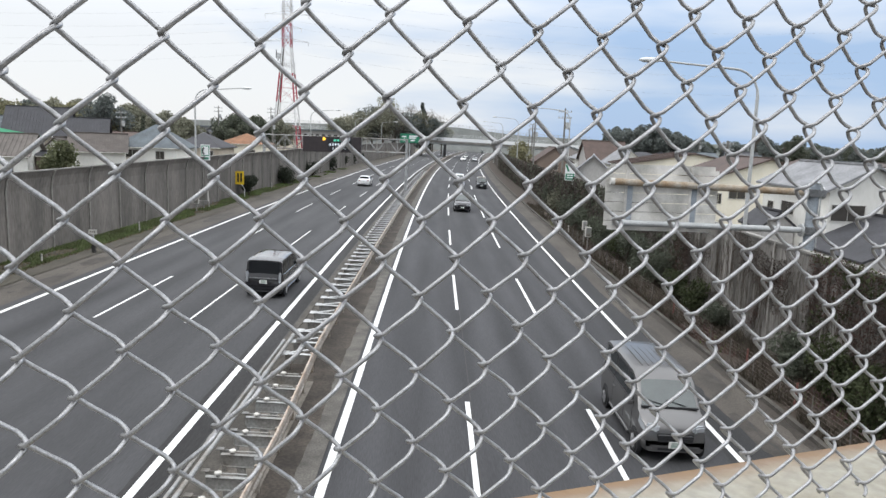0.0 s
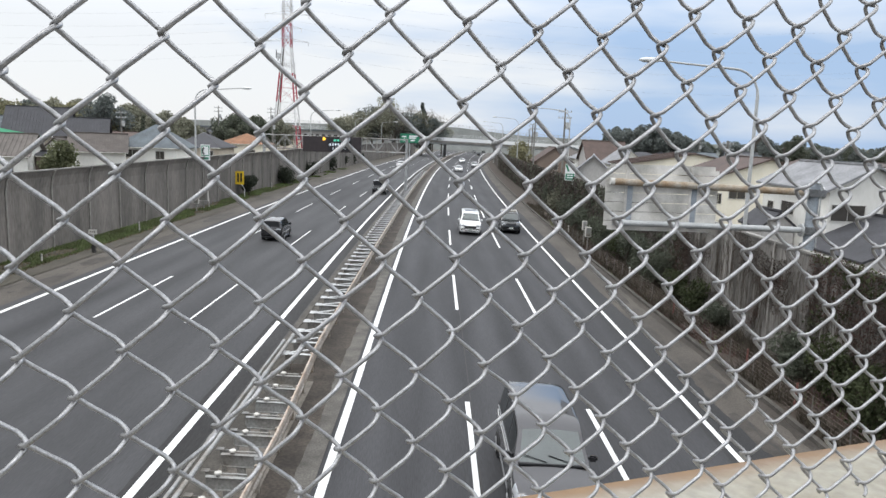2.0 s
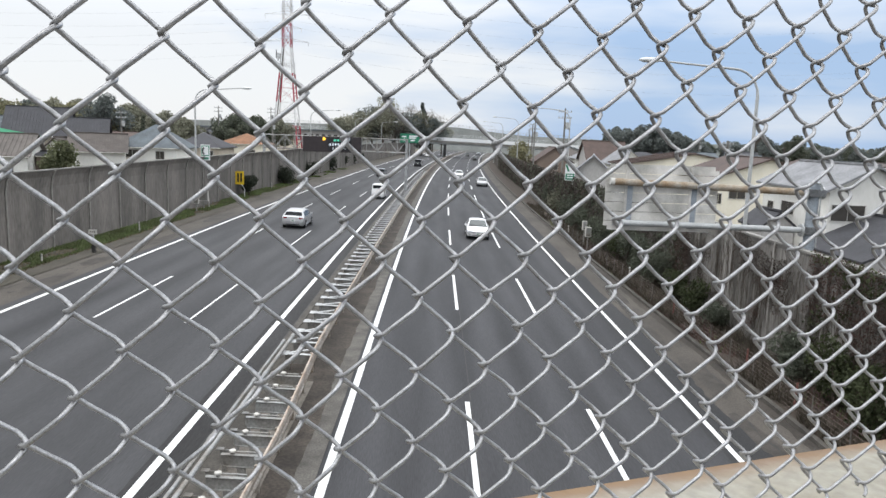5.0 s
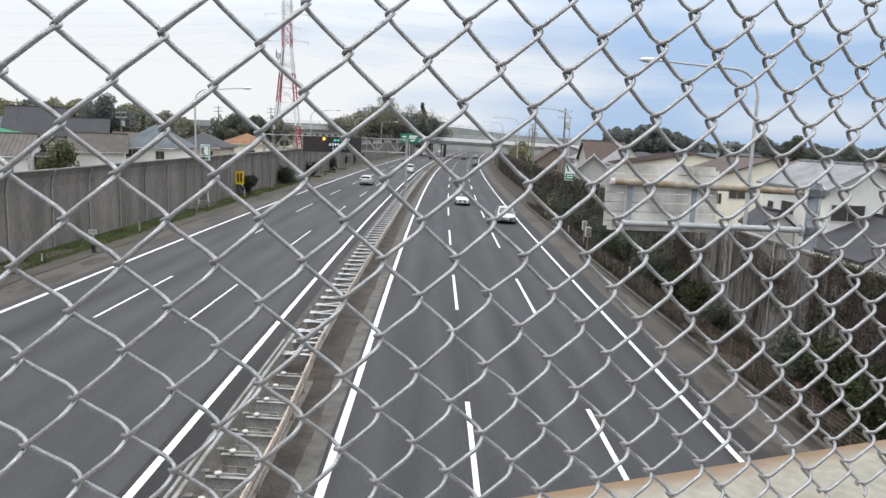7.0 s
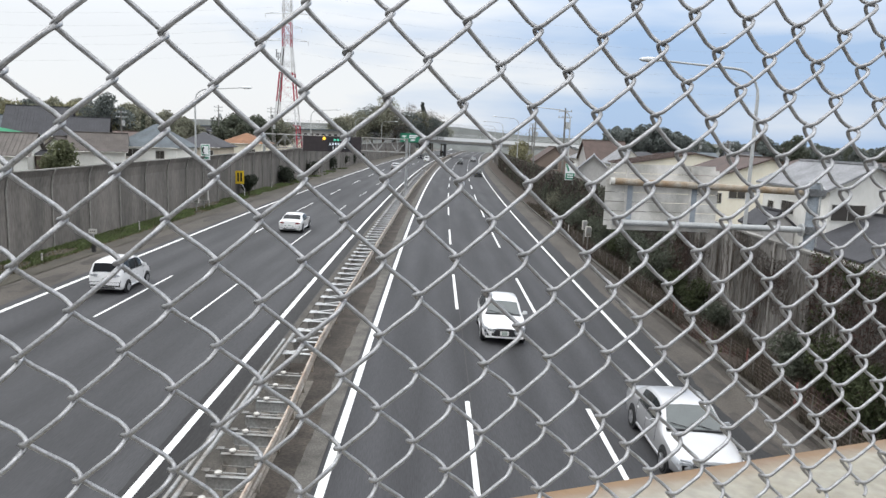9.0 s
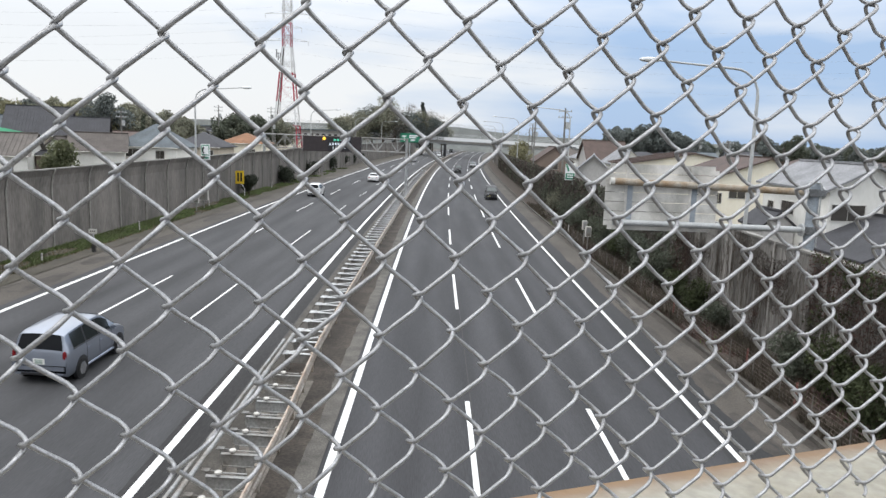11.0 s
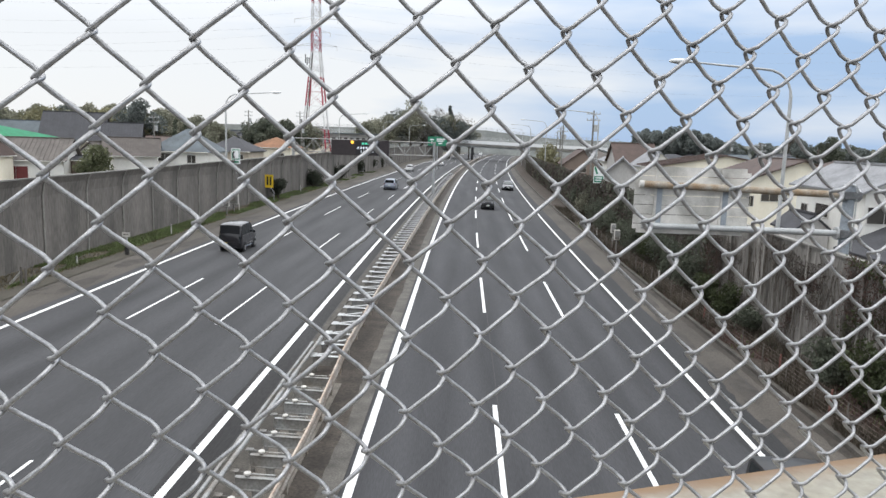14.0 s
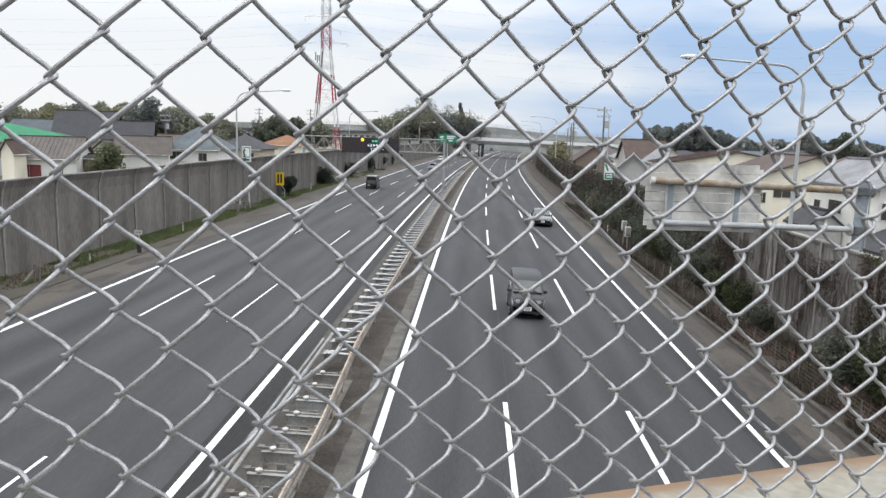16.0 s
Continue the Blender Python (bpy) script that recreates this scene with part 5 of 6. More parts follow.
# eastern tree belt
for k in range(20):
    seed += 1
    x = 44.6 + k * 1.22
    top = 12.9 if x < 57 else 12.9 - (x - 57) * 0.33
    tree(x, 183 + (k * 7 % 5) * 2.4, top * (0.9 + (k * 37 % 11) * 0.014), 3.3, LEAF_CONIFER, seed, "dark conifer of the distant tree belt", "round", leaf=0.3, per=230, clumps=26)
for k in range(44):
    seed += 1
    f = k / 43
    x = 70 + f * 100
    lift = 3.2 * math.exp(-((x - 104) / 7.0) ** 2)
    tree(x, 216 + (k % 4) * 7, 8.9 + (k * 53 % 10) * 0.17 + lift, 3.4, LEAF_BARE if lift > 0.8 and k % 2 else (LEAF_CONIFER, LEAF_DARK, LEAF_CONIFER)[k % 3], seed, "distant tree of the eastern tree belt", "round", leaf=0.3, per=150)
tree(19.5, 170, 7.8, 3.0, LEAF_LIGHT, 777, "yellow-green willow above the barrier", "round", leaf=0.25, per=90)
tree(18.6, 158, 6.6, 2.2, LEAF_LIGHT, 778, "yellow-green small tree above the barrier", "round", leaf=0.22, per=90)

# far woods that close the view
pts = []
r = np.random.RandomState(5)
for k in range(26000):
    x = r.uniform(-700, 800)
    y = 520 + r.rand() * 160
    pts.append((x, y, r.rand() ** 0.8 * (9.0 + 3.0 * noise.noise((x * 0.02, 0, 0)) + 1.5 * noise.noise((x * 0.09, 4, 0)))))
woods = new("far_woods", leaves(pts, 1.5, 6))
woods.data.materials.append(LEAF_MID)
tagged(woods, "hazy olive-grey belt of distant woodland", "woodland", kind="stuff")

# garden bush by the white annexe
bush(-44.5, 86, 0.7, 5.0, 4.9, LEAF_GARDEN, 31, "large dense evergreen bush in a garden", leaf=0.22, n=2600)
# trimmed shrubs against the western barrier
for i, (x, y, w, h) in enumerate(((-20.6, 79.5, 1.9, 2.2), (-20.7, 98.5, 2.6, 2.6), (-20.9, 101, 2.2, 2.2), (-20.9, 117, 2.6, 2.5), (-20.7, 121, 2.4, 2.3), (-20.6, 139, 2.8, 2.6), (-20.4, 158, 2.6, 2.5), (-19.8, 170, 2.6, 2.4), (-19.4, 184, 2.6, 2.4))):
    bush(x, y, -BANK * x, w, h, LEAF_SHRUB, 50 + i, "dark rounded evergreen shrub beside the barrier", leaf=0.12, n=1500, name="shrub")
# shrubs on the eastern verge
r = random.Random(8)
for i, (x, y, w, h, mat) in enumerate((
        (12.6, 19.2, 1.9, 2.1, LEAF_HEDGE), (12.8, 21.6, 1.8, 2.3, LEAF_HEDGE), (12.7, 24.3, 1.5, 1.6, LEAF_DARK), (12.7, 31.2, 1.3, 1.4, LEAF_DARK), (12.5, 33.6, 1.5, 1.7, LEAF_HEDGE),
        (12.6, 36.2, 1.6, 1.8, LEAF_HEDGE), (12.5, 39.6, 2.0, 2.4, LEAF_DARK), (12.4, 42.4, 2.0, 2.8, LEAF_DARK), (12.3, 45.2, 2.1, 3.0, LEAF_DARK), (12.4, 48.2, 2.0, 2.8, LEAF_HEDGE),
        (12.3, 51.4, 2.0, 2.6, LEAF_DARK), (12.5, 55.0, 2.0, 2.5, LEAF_DARK), (12.5, 59, 2.0, 2.7, LEAF_DARK), (12.6, 64, 2.2, 2.8, LEAF_DARK), (12.7, 70, 2.2, 3.0, LEAF_DARK), (12.9, 78, 2.2, 3.0, LEAF_MID), (13.2, 88, 2.2, 3.0, LEAF_DARK))):
    p = on_road(x, y, 0.05)
    bush(p.x, p.y, p.z, w, h, mat, 80 + i, "straggly dark green shrub on the verge", leaf=0.075, n=1700, name="shrub")

# creeper on the eastern barrier
def creeper(name, mat, seed, y0, y1, thresh, count, leaf, label):
    r = np.random.RandomState(seed)
    pts = []
    while len(pts) < count:
        y = y0 + (y1 - y0) * r.rand()
        z = 0.1 + 4.45 * r.rand()
        cover = noise.noise((y * 0.16, z * 0.35, seed)) + 0.45 * noise.noise((y * 0.6, z * 0.9, seed + 5))
        bare = 0.42 if 25.0 < y < 37 else 0.0
        if cover > thresh + bare:
            p = on_road(13.46 - 0.32 * r.rand() ** 2, y, z + 0.12 * r.rand())
            pts.append(p[:])
    ob = new(name, leaves(pts, leaf, seed, flat=0.5))
    ob.data.materials.append(mat)
    tagged(ob, label, "creeper", kind="stuff")


creeper("creeper", CREEPER, 3, 6, 60, -0.2, 56000, 0.038, "dry brown creeper covering the barrier")
creeper("creeper", CREEPER_RED, 14, 6, 40, -0.05, 24000, 0.038, "reddish-brown dry creeper on the barrier")
creeper("creeper", CREEPER, 25, 60, 200, -0.6, 26000, 0.16, "dry brown creeper covering the barrier")
creeper("creeper", LEAF_DARK, 33, 38, 200, -0.15, 16000, 0.14, "dark green ivy on the barrier")
creeper("creeper", LEAF_HEDGE, 41, 6, 26, 0.12, 5000, 0.07, "green ivy patches on the barrier")

def creeper_stems():
    """Leafless stems that hang down and fan out over the barrier."""
    r = random.Random(61)
    bm = bmesh.new()
    for k in range(420):
        y = 8 + 42 * r.random() ** 1.2
        z, x = r.uniform(2.6, 4.5), 13.44
        pts, lean = [], r.uniform(-0.25, 0.25)
        for q in range(9):
            pts.append(on_road(x - 0.03 * r.random(), y, z))
            y += lean * 0.3 + r.uniform(-0.12, 0.12)
            z -= r.uniform(0.12, 0.5)
            if z < 0.15:
                break
        if len(pts) > 2:
            tube(bm, pts, [0.016] + [0.01] * (len(pts) - 2) + [0.005], 3, caps=False)
    thing("creeper_stems", "bare brown creeper stems hanging on the barrier", "creeper", kind="stuff", bm=bm, mat=BARK)


creeper_stems()

# dead stalks and litter on the eastern verge, grass on the western one
def tufts(name, mat, seed, x0, x1, y0, y1, count, h, label, lean=0.4):
    r = np.random.RandomState(seed)
    v, f = [], []
    while len(v) < count * 3:
        y = y0 + (y1 - y0) * r.rand() ** 1.5
        x = x0 + (x1 - x0) * r.rand()
        if noise.noise((x * 0.5, y * 0.22, seed)) < (-0.3 if x < 0 and y < 60 else 0.02 if x < 0 else -0.12):
            continue
        p = on_road(x, y, 0.02)
        a, hh = r.rand() * 6.283, h * (0.4 + 0.9 * r.rand())
        w = 0.012 + 0.008 * r.rand() + y * 0.00025
        dx, dy = math.cos(a), math.sin(a)
        k = len(v)
        v += [(p.x - dy * w, p.y + dx * w, p.z), (p.x + dy * w, p.y - dx * w, p.z), (p.x + dx * hh * lean, p.y + dy * hh * lean, p.z + hh)]
        f.append((k, k + 1, k + 2))
    me = bpy.data.meshes.new(name)
    me.from_pydata(v, [], f)
    me.materials.append(mat)
    tagged(new(name, me), label, "grass", kind="stuff")


STRAW = leaf_mat("dry_straw", (0.1, 0.086, 0.066), (0.05, 0.043, 0.033))
tufts("grass", GRASS, 1, -21.95, -20.2, 27, 150, 60000, 0.16, "rough green and straw grass on the verge")
PALE_STRAW = leaf_mat("pale_straw", (0.2, 0.17, 0.105), (0.12, 0.1, 0.06))
tufts("grass", PALE_STRAW, 2, -21.9, -20.0, 27, 120, 7000, 0.12, "dry straw grass on the verge")
tufts("grass", STRAW, 3, 11.0, 13.3, 12, 90, 22000, 0.45, "dead brown stalks on the verge", 0.6)
tufts("grass", CREEPER_RED, 6, 11.0, 13.3, 12, 60, 16000, 0.2, "reddish-brown dead weeds on the verge", 0.9)
tufts("grass", GRASS, 4, 11.0, 13.3, 12, 80, 3500, 0.2, "sparse green weeds on the verge")

# ---------------------------------------------------------------- vehicles
GLASS = material("tinted_car_glass", (0.02, 0.024, 0.025), 0.08, vary=0.1, bump=0, spec=0.35)
REAR_GLASS = material("dark_rear_glass", (0.012, 0.013, 0.015), 0.16, vary=0.15, bump=0, spec=0.16)
# grey-green base colour lifted to stand in for the sky reflected in the glass
SCREEN = material("sky_toned_glass", (0.058, 0.072, 0.069), 0.05, vary=0.2, scale=2, bump=0, spec=0.8, coat=0.5)
TYRE = material("tyre_rubber", (0.018, 0.018, 0.018), 0.85, vary=0.2, bump=0.2)
RIM = material("alloy_rim", (0.42, 0.42, 0.43), 0.35, metal=0.8, vary=0.15, bump=0)
TRIM = material("black_car_plastic", (0.022, 0.022, 0.024), 0.55, vary=0.2, bump=0.05)
LENS = material("headlight_lens", (0.46, 0.48, 0.5), 0.12, metal=0.3, vary=0.1, bump=0)
TAIL = material("red_tail_lens", (0.2, 0.014, 0.018), 0.2, vary=0.15, bump=0)
PLATE_YELLOW = material("yellow_number_plate", (0.5, 0.42, 0.13), 0.5, vary=0.05, bump=0)
PLATE_BLACK = material("black_number_plate", (0.02, 0.022, 0.015), 0.5, vary=0.05, bump=0)
PLATE_BAR = material("number_plate_bar", (0.3, 0.36, 0.32), 0.5, vary=0.05, bump=0)
PLATE = material("number_plate", (0.75, 0.75, 0.72), 0.5, vary=0.05, bump=0)
CHROME = material("chrome_trim", (0.6, 0.6, 0.6), 0.18, metal=0.9, vary=0.1, bump=0)


def paint(name, colour, metal=0.15, rough=0.34, coat=0.4):
    return material(name, colour, rough, metal=metal, vary=0.06, scale=1.2, fine=200, bump=0.0, coat=coat)


WHITE, PEARL = paint("white_car_paint", (0.78, 0.78, 0.78), 0, 0.3, 0.8), paint("pearl_car_paint", (0.74, 0.74, 0.73), 0, 0.3, 0.8)
BLACK, CHARCOAL = paint("black_car_paint", (0.008, 0.008, 0.011), 0.1, 0.2, 1.0), paint("charcoal_car_paint", (0.035, 0.034, 0.037), 0.5, 0.24, 1.0)
SILVER, BLUEGREY = paint("silver_car_paint", (0.55, 0.55, 0.555), 0.7, 0.42, 0.35), paint("blue_silver_car_paint", (0.3, 0.33, 0.39), 0.7, 0.3, 0.8)
GREY, OLIVE = paint("grey_car_paint", (0.15, 0.147, 0.145), 0.65, 0.38, 0.4), paint("dark_car_paint", (0.04, 0.04, 0.041), 0.2, 0.5, 0.12)

GLOSS_DARK = paint("dark_green_black_paint", (0.02, 0.022, 0.022), 0.3, 0.2, 1.0)
# roofline: (share of the length from the nose, height); then belt height, glass stretches
SHAPES = {
    "sedan": dict(size=(4.55, 1.76, 1.46), top=((0, 0.52), (0.015, 0.66), (0.05, 0.73), (0.14, 0.83), (0.265, 0.93), (0.42, 1.38), (0.5, 1.45), (0.62, 1.44), (0.72, 1.36), (0.86, 1.03), (0.95, 0.99), (0.99, 0.93), (1, 0.6)),
                  belt=0.92, screen=(0.275, 0.415), rear=(0.735, 0.85), sides=((0.37, 0.53), (0.55, 0.71))),
    "saloon": dict(size=(4.4, 1.68, 1.36), top=((0, 0.5), (0.015, 0.62), (0.05, 0.69), (0.14, 0.78), (0.265, 0.87), (0.4, 1.25), (0.5, 1.35), (0.6, 1.34), (0.7, 1.27), (0.86, 0.97), (0.95, 0.94), (0.99, 0.88), (1, 0.58)),
                   belt=0.86, screen=(0.275, 0.395), rear=(0.715, 0.85), sides=((0.36, 0.53), (0.55, 0.72))),
    "hatch": dict(size=(4.0, 1.7, 1.48), top=((0, 0.5), (0.015, 0.66), (0.05, 0.76), (0.14, 0.86), (0.25, 0.96), (0.41, 1.41), (0.52, 1.48), (0.75, 1.45), (0.87, 1.36), (0.965, 1.0), (0.99, 0.88), (1, 0.55)),
                  belt=0.94, screen=(0.26, 0.40), rear=(0.885, 0.955), sides=((0.36, 0.54), (0.56, 0.74), (0.76, 0.86))),
    "wagon": dict(size=(4.22, 1.74, 1.42), top=((0, 0.5), (0.015, 0.64), (0.05, 0.73), (0.14, 0.83), (0.25, 0.93), (0.39, 1.34), (0.5, 1.42), (0.75, 1.38), (0.87, 1.29), (0.96, 0.98), (0.99, 0.9), (1, 0.55)),
                  belt=0.92, screen=(0.26, 0.38), rear=(0.88, 0.955), sides=((0.34, 0.5), (0.52, 0.69), (0.71, 0.85))),
    "minivan": dict(size=(4.75, 1.75, 1.83), top=((0, 0.55), (0.012, 0.8), (0.04, 0.92), (0.12, 1.03), (0.2, 1.12), (0.34, 1.66), (0.42, 1.79), (0.6, 1.83), (0.85, 1.81), (0.93, 1.74), (0.975, 1.12), (0.99, 0.95), (1, 0.6)),
                    belt=1.08, screen=(0.205, 0.335), rear=(0.935, 0.972), sides=((0.3, 0.45), (0.47, 0.68), (0.70, 0.9))),
    "van": dict(size=(4.7, 1.72, 1.96), top=((0, 0.6), (0.01, 0.85), (0.03, 1.0), (0.1, 1.14), (0.14, 1.2), (0.26, 1.8), (0.33, 1.93), (0.6, 1.96), (0.9, 1.95), (0.96, 1.88), (0.98, 1.2), (0.99, 1.0), (1, 0.6)),
                belt=1.12, screen=(0.145, 0.255), rear=(0.962, 0.98), sides=((0.24, 0.38), (0.41, 0.64), (0.67, 0.92))),
    "compact": dict(size=(4.05, 1.69, 1.6), top=((0, 0.52), (0.015, 0.7), (0.05, 0.82), (0.13, 0.94), (0.2, 1.02), (0.37, 1.48), (0.48, 1.59), (0.72, 1.58), (0.9, 1.53), (0.955, 1.46), (0.985, 1.0), (0.993, 0.9), (1, 0.55)),
                    belt=0.98, screen=(0.21, 0.365), rear=(0.956, 0.984), sides=((0.33, 0.51), (0.53, 0.71), (0.73, 0.9))),
    "boxy": dict(size=(4.6, 1.75, 1.8), top=((0, 0.6), (0.01, 0.85), (0.03, 0.97), (0.1, 1.06), (0.16, 1.1), (0.28, 1.64), (0.36, 1.77), (0.6, 1.8), (0.9, 1.79), (0.96, 1.72), (0.98, 1.12), (0.99, 0.95), (1, 0.6)),
                 belt=1.06, screen=(0.165, 0.275), rear=(0.962, 0.98), sides=((0.26, 0.4), (0.43, 0.65), (0.68, 0.92))),
    "kei_van": dict(size=(3.4, 1.48, 1.78), top=((0, 0.55), (0.012, 0.8), (0.04, 0.96), (0.09, 1.05), (0.2, 1.58), (0.28, 1.72), (0.5, 1.78), (0.9, 1.76), (0.955, 1.68), (0.98, 1.1), (0.99, 0.92), (1, 0.6)),
                    belt=1.04, screen=(0.097, 0.197), rear=(0.9585, 0.9745), sides=((0.2, 0.4), (0.43, 0.66), (0.69, 0.92))),
    "kei_wagon": dict(size=(3.4, 1.48, 1.79), top=((0, 0.55), (0.012, 0.8), (0.04, 0.94), (0.1, 1.0), (0.19, 1.05), (0.31, 1.55), (0.37, 1.7), (0.5, 1.78), (0.7, 1.79), (0.9, 1.76), (0.955, 1.68), (0.98, 1.1), (0.99, 0.92), (1, 0.58)),
                      belt=1.02, screen=(0.2, 0.305), rear=(0.957, 0.978), sides=((0.3, 0.47), (0.5, 0.7), (0.73, 0.92))),
    "kei_hatch": dict(size=(3.4, 1.475, 1.52), top=((0, 0.52), (0.015, 0.7), (0.05, 0.8), (0.13, 0.9), (0.2, 0.98), (0.36, 1.42), (0.48, 1.51), (0.72, 1.5), (0.9, 1.45), (0.955, 1.38), (0.985, 0.98), (0.993, 0.88), (1, 0.55)),
                      belt=0.95, screen=(0.21, 0.355), rear=(0.956, 0.984), sides=((0.33, 0.51), (0.53, 0.71), (0.73, 0.9))),
    "offroader": dict(size=(3.9, 1.64, 1.66), top=((0, 0.62), (0.01, 0.84), (0.03, 0.93), (0.12, 0.98), (0.29, 1.03), (0.39, 1.54), (0.45, 1.64), (0.7, 1.66), (0.93, 1.63), (0.965, 1.55), (0.985, 1.04), (0.993, 0.95), (1, 0.65)),
                      belt=1.02, screen=(0.295, 0.385), rear=(0.967, 0.984), sides=((0.36, 0.53), (0.56, 0.74), (0.77, 0.93))),
}


def build_car(name, shape, mat, label, extra=""):
    s = SHAPES[shape]
    L, W, _ = s["size"]
    tops, belt = s["top"], s["belt"]
    car = thing(name, label, name.replace("_", " "), group="")
    clear = 0.2

    def top_at(q):
        for (a, za), (b, zb) in zip(tops, tops[1:]):
            if a <= q <= b:
                return za + (zb - za) * (q - a) / max(1e-6, b - a)
        return tops[-1][1]

    def ring(q):
        zt = top_at(q)
        low_car = shape in ("sedan", "saloon", "hatch", "wagon", "compact", "kei_hatch")
        nose = max(0.0, 1 - q / 0.12) if q < 0.12 else max(0.0, (q - 0.95) / 0.05)
        w = W / 2 * (1 - ((0.2 if low_car else 0.13) if q < 0.12 else 0.1) * nose ** 2)
        zb = min(belt, zt - 0.06)
        lift = max(0.0, zt - belt) / 0.5
        box_like = shape in ("kei_van", "kei_wagon", "boxy", "van", "offroader")
        wt = w * (0.965 - 0.075 * min(1, lift)) if box_like else w * (0.93 - (0.18 if low_car else 0.13) * min(1, lift))
        z0 = clear + 0.1 * nose
        return [(0, z0), (w * 0.86, z0), (w * 0.96, z0 + 0.08), (w, z0 + 0.28), (w * 0.995, zb - 0.12), (w * 0.965, zb), (wt, zt - 0.05), (wt - 0.07, zt - 0.008), (wt * 0.5, zt + 0.012), (0, zt + 0.02)]

    def y_at(q):
        return L * (0.5 - q)

    qs = sorted(set([q for q, _ in tops] + [0.03, 0.09, 0.2, 0.33, 0.46, 0.56, 0.66, 0.8, 0.9, 0.97]))
    bm = bmesh.new()
    rings = []
    for q in qs:
        half = ring(q)
        full = half + [(-x, z) for x, z in half[-2:0:-1]]
        rings.append([bm.verts.new((x, y_at(q), z)) for x, z in full])
    m = len(rings[0])
    for a, b in zip(rings, rings[1:]):
        for i in range(m):
            bm.faces.new((a[i], a[(i + 1) % m], b[(i + 1) % m], b[i]))
    bm.faces.new(rings[0])
    bm.faces.new(rings[-1][::-1])
    bmesh.ops.recalc_face_normals(bm, faces=bm.faces[:])
    part("body", bm, mat, car, smooth=38)

    def pane(nm, grid, lab="", mt=GLASS):
        g = bmesh.new()
        vs = [[g.verts.new(p) for p in row] for row in grid]
        for r0, r1 in zip(vs, vs[1:]):
            for i in range(len(r0) - 1):
                g.faces.new((r0[i], r0[i + 1], r1[i + 1], r1[i]))
        part(nm, g, mt, car, lab, smooth=50)

    def across(q0, q1, up):
        rows = []
        for k in range(5):
            q = q0 + (q1 - q0) * k / 4
            h = ring(q)
            z0, wt = top_at(q), h[7][0] - 0.02
            row = []
            for j in range(-3, 4):
                x = wt * j / 3
                z = z0 - 0.008 + 0.028 * (1 - (j / 3) ** 2)
                row.append((x, y_at(q) + up * 0.014, z + 0.012))
            rows.append(row)
        return rows

    pane("windshield", across(*s["screen"], 1), "", SCREEN)
    q = s["screen"][0]
    part("wiper_cowl", boxed(-ring(q)[7][0], ring(q)[7][0], -0.05, 0.05, -0.012, 0.03, bevel=0.008), TRIM, car, at=pose(0, y_at(q) + 0.02, top_at(q)))
    pane("rear_window", across(*s["rear"], -1), "", REAR_GLASS)
    for side in (1, -1):
        rows, q0, q1 = [], s["sides"][0][0], s["sides"][-1][1]
        for k in range(9):
            h = ring(q0 + (q1 - q0) * k / 8)
            row = [(side * (h[5][0] + (h[6][0] - h[5][0]) * f + 0.004), y_at(q0 + (q1 - q0) * k / 8), h[5][1] + (h[6][1] - h[5][1]) * f) for f in (0.08, 0.5, 0.92)]
            rows.append(row if side > 0 else row[::-1])
        pane("pillar_trim", rows, "", mat if shape == "kei_van" and mat is WHITE else TRIM)
    for q0, q1 in s["sides"]:
        for side in (1, -1):
            rows = []
            for k in range(4):
                q = q0 + (q1 - q0) * k / 3
                h = ring(q)
                row = []
                for f in (0.1, 0.5, 0.9):
                    x = h[5][0] + (h[6][0] - h[5][0]) * f
                    z = h[5][1] + (h[6][1] - h[5][1]) * f
                    row.append((side * (x + 0.008), y_at(q), z + 0.003))
                rows.append(row if side > 0 else row[::-1])
            pane("side_window", rows)
    # doors, wipers and sills
    def flank(q, f, out=0.006):
        """A place on the flank, from the sill (0) to the belt (1)."""
        h = ring(q)
        a, b = (h[3], h[4]) if f < 0.75 else (h[4], h[5])
        g = f / 0.75 if f < 0.75 else (f - 0.75) / 0.25
        return a[0] + (b[0] - a[0]) * g + out, y_at(q), a[1] + (b[1] - a[1]) * g

    cuts = [s["sides"][0][0] - 0.02] + [(a[1] + b[0]) / 2 for a, b in zip(s["sides"], s["sides"][1:])] + [s["sides"][-1][1] + 0.01]
    for side in (1, -1):
        for q in cuts[:3]:
            pts = [flank(q, f, 0.0) for f in (0.0, 0.4, 0.74, 1.0)]
            part("door_seam", tubed([(side * x, y, z) for x, y, z in pts], 0.007, 4), TRIM, car)
        for q in cuts[1:3]:
            x, y, z = flank(q - 0.025, 0.68)
            part("door_handle", boxed(-0.02, 0.02, -0.1, 0.1, -0.018, 0.018, bevel=0.008), mat, car, at=pose(side * x, y, z))
        sill = [ring(q) for q in (0.27, 0.45, 0.72)]
        part("sill", tubed([(side * (h[2][0] - 0.01), y_at(q), h[2][1]) for h, q in zip(sill, (0.27, 0.45, 0.72))], 0.05, 6), TRIM if mat in (OLIVE, GLOSS_DARK) else mat, car, smooth=60)
        trim = [ring(q) for q in (cuts[0] + 0.03, cuts[1], cuts[-1])]
        part("belt_trim", tubed([(side * (h[5][0] + 0.006), y_at(q), h[5][1] + 0.03) for h, q in zip(trim, (cuts[0] + 0.03, cuts[1], cuts[-1]))], 0.014, 5), CHROME if shape in ("minivan", "wagon", "boxy") else TRIM, car)
    q0, q1 = s["screen"]
    for x in (-0.42, 0.12):
        qa, qb = q0 + 0.004, q0 + (q1 - q0) * 0.22
        part("wiper", tubed([(x, y_at(qa) + 0.03, top_at(qa) + 0.04), (x + 0.5, y_at(qb) + 0.03, top_at(qb) + 0.045)], 0.011, 4), TRIM, car)
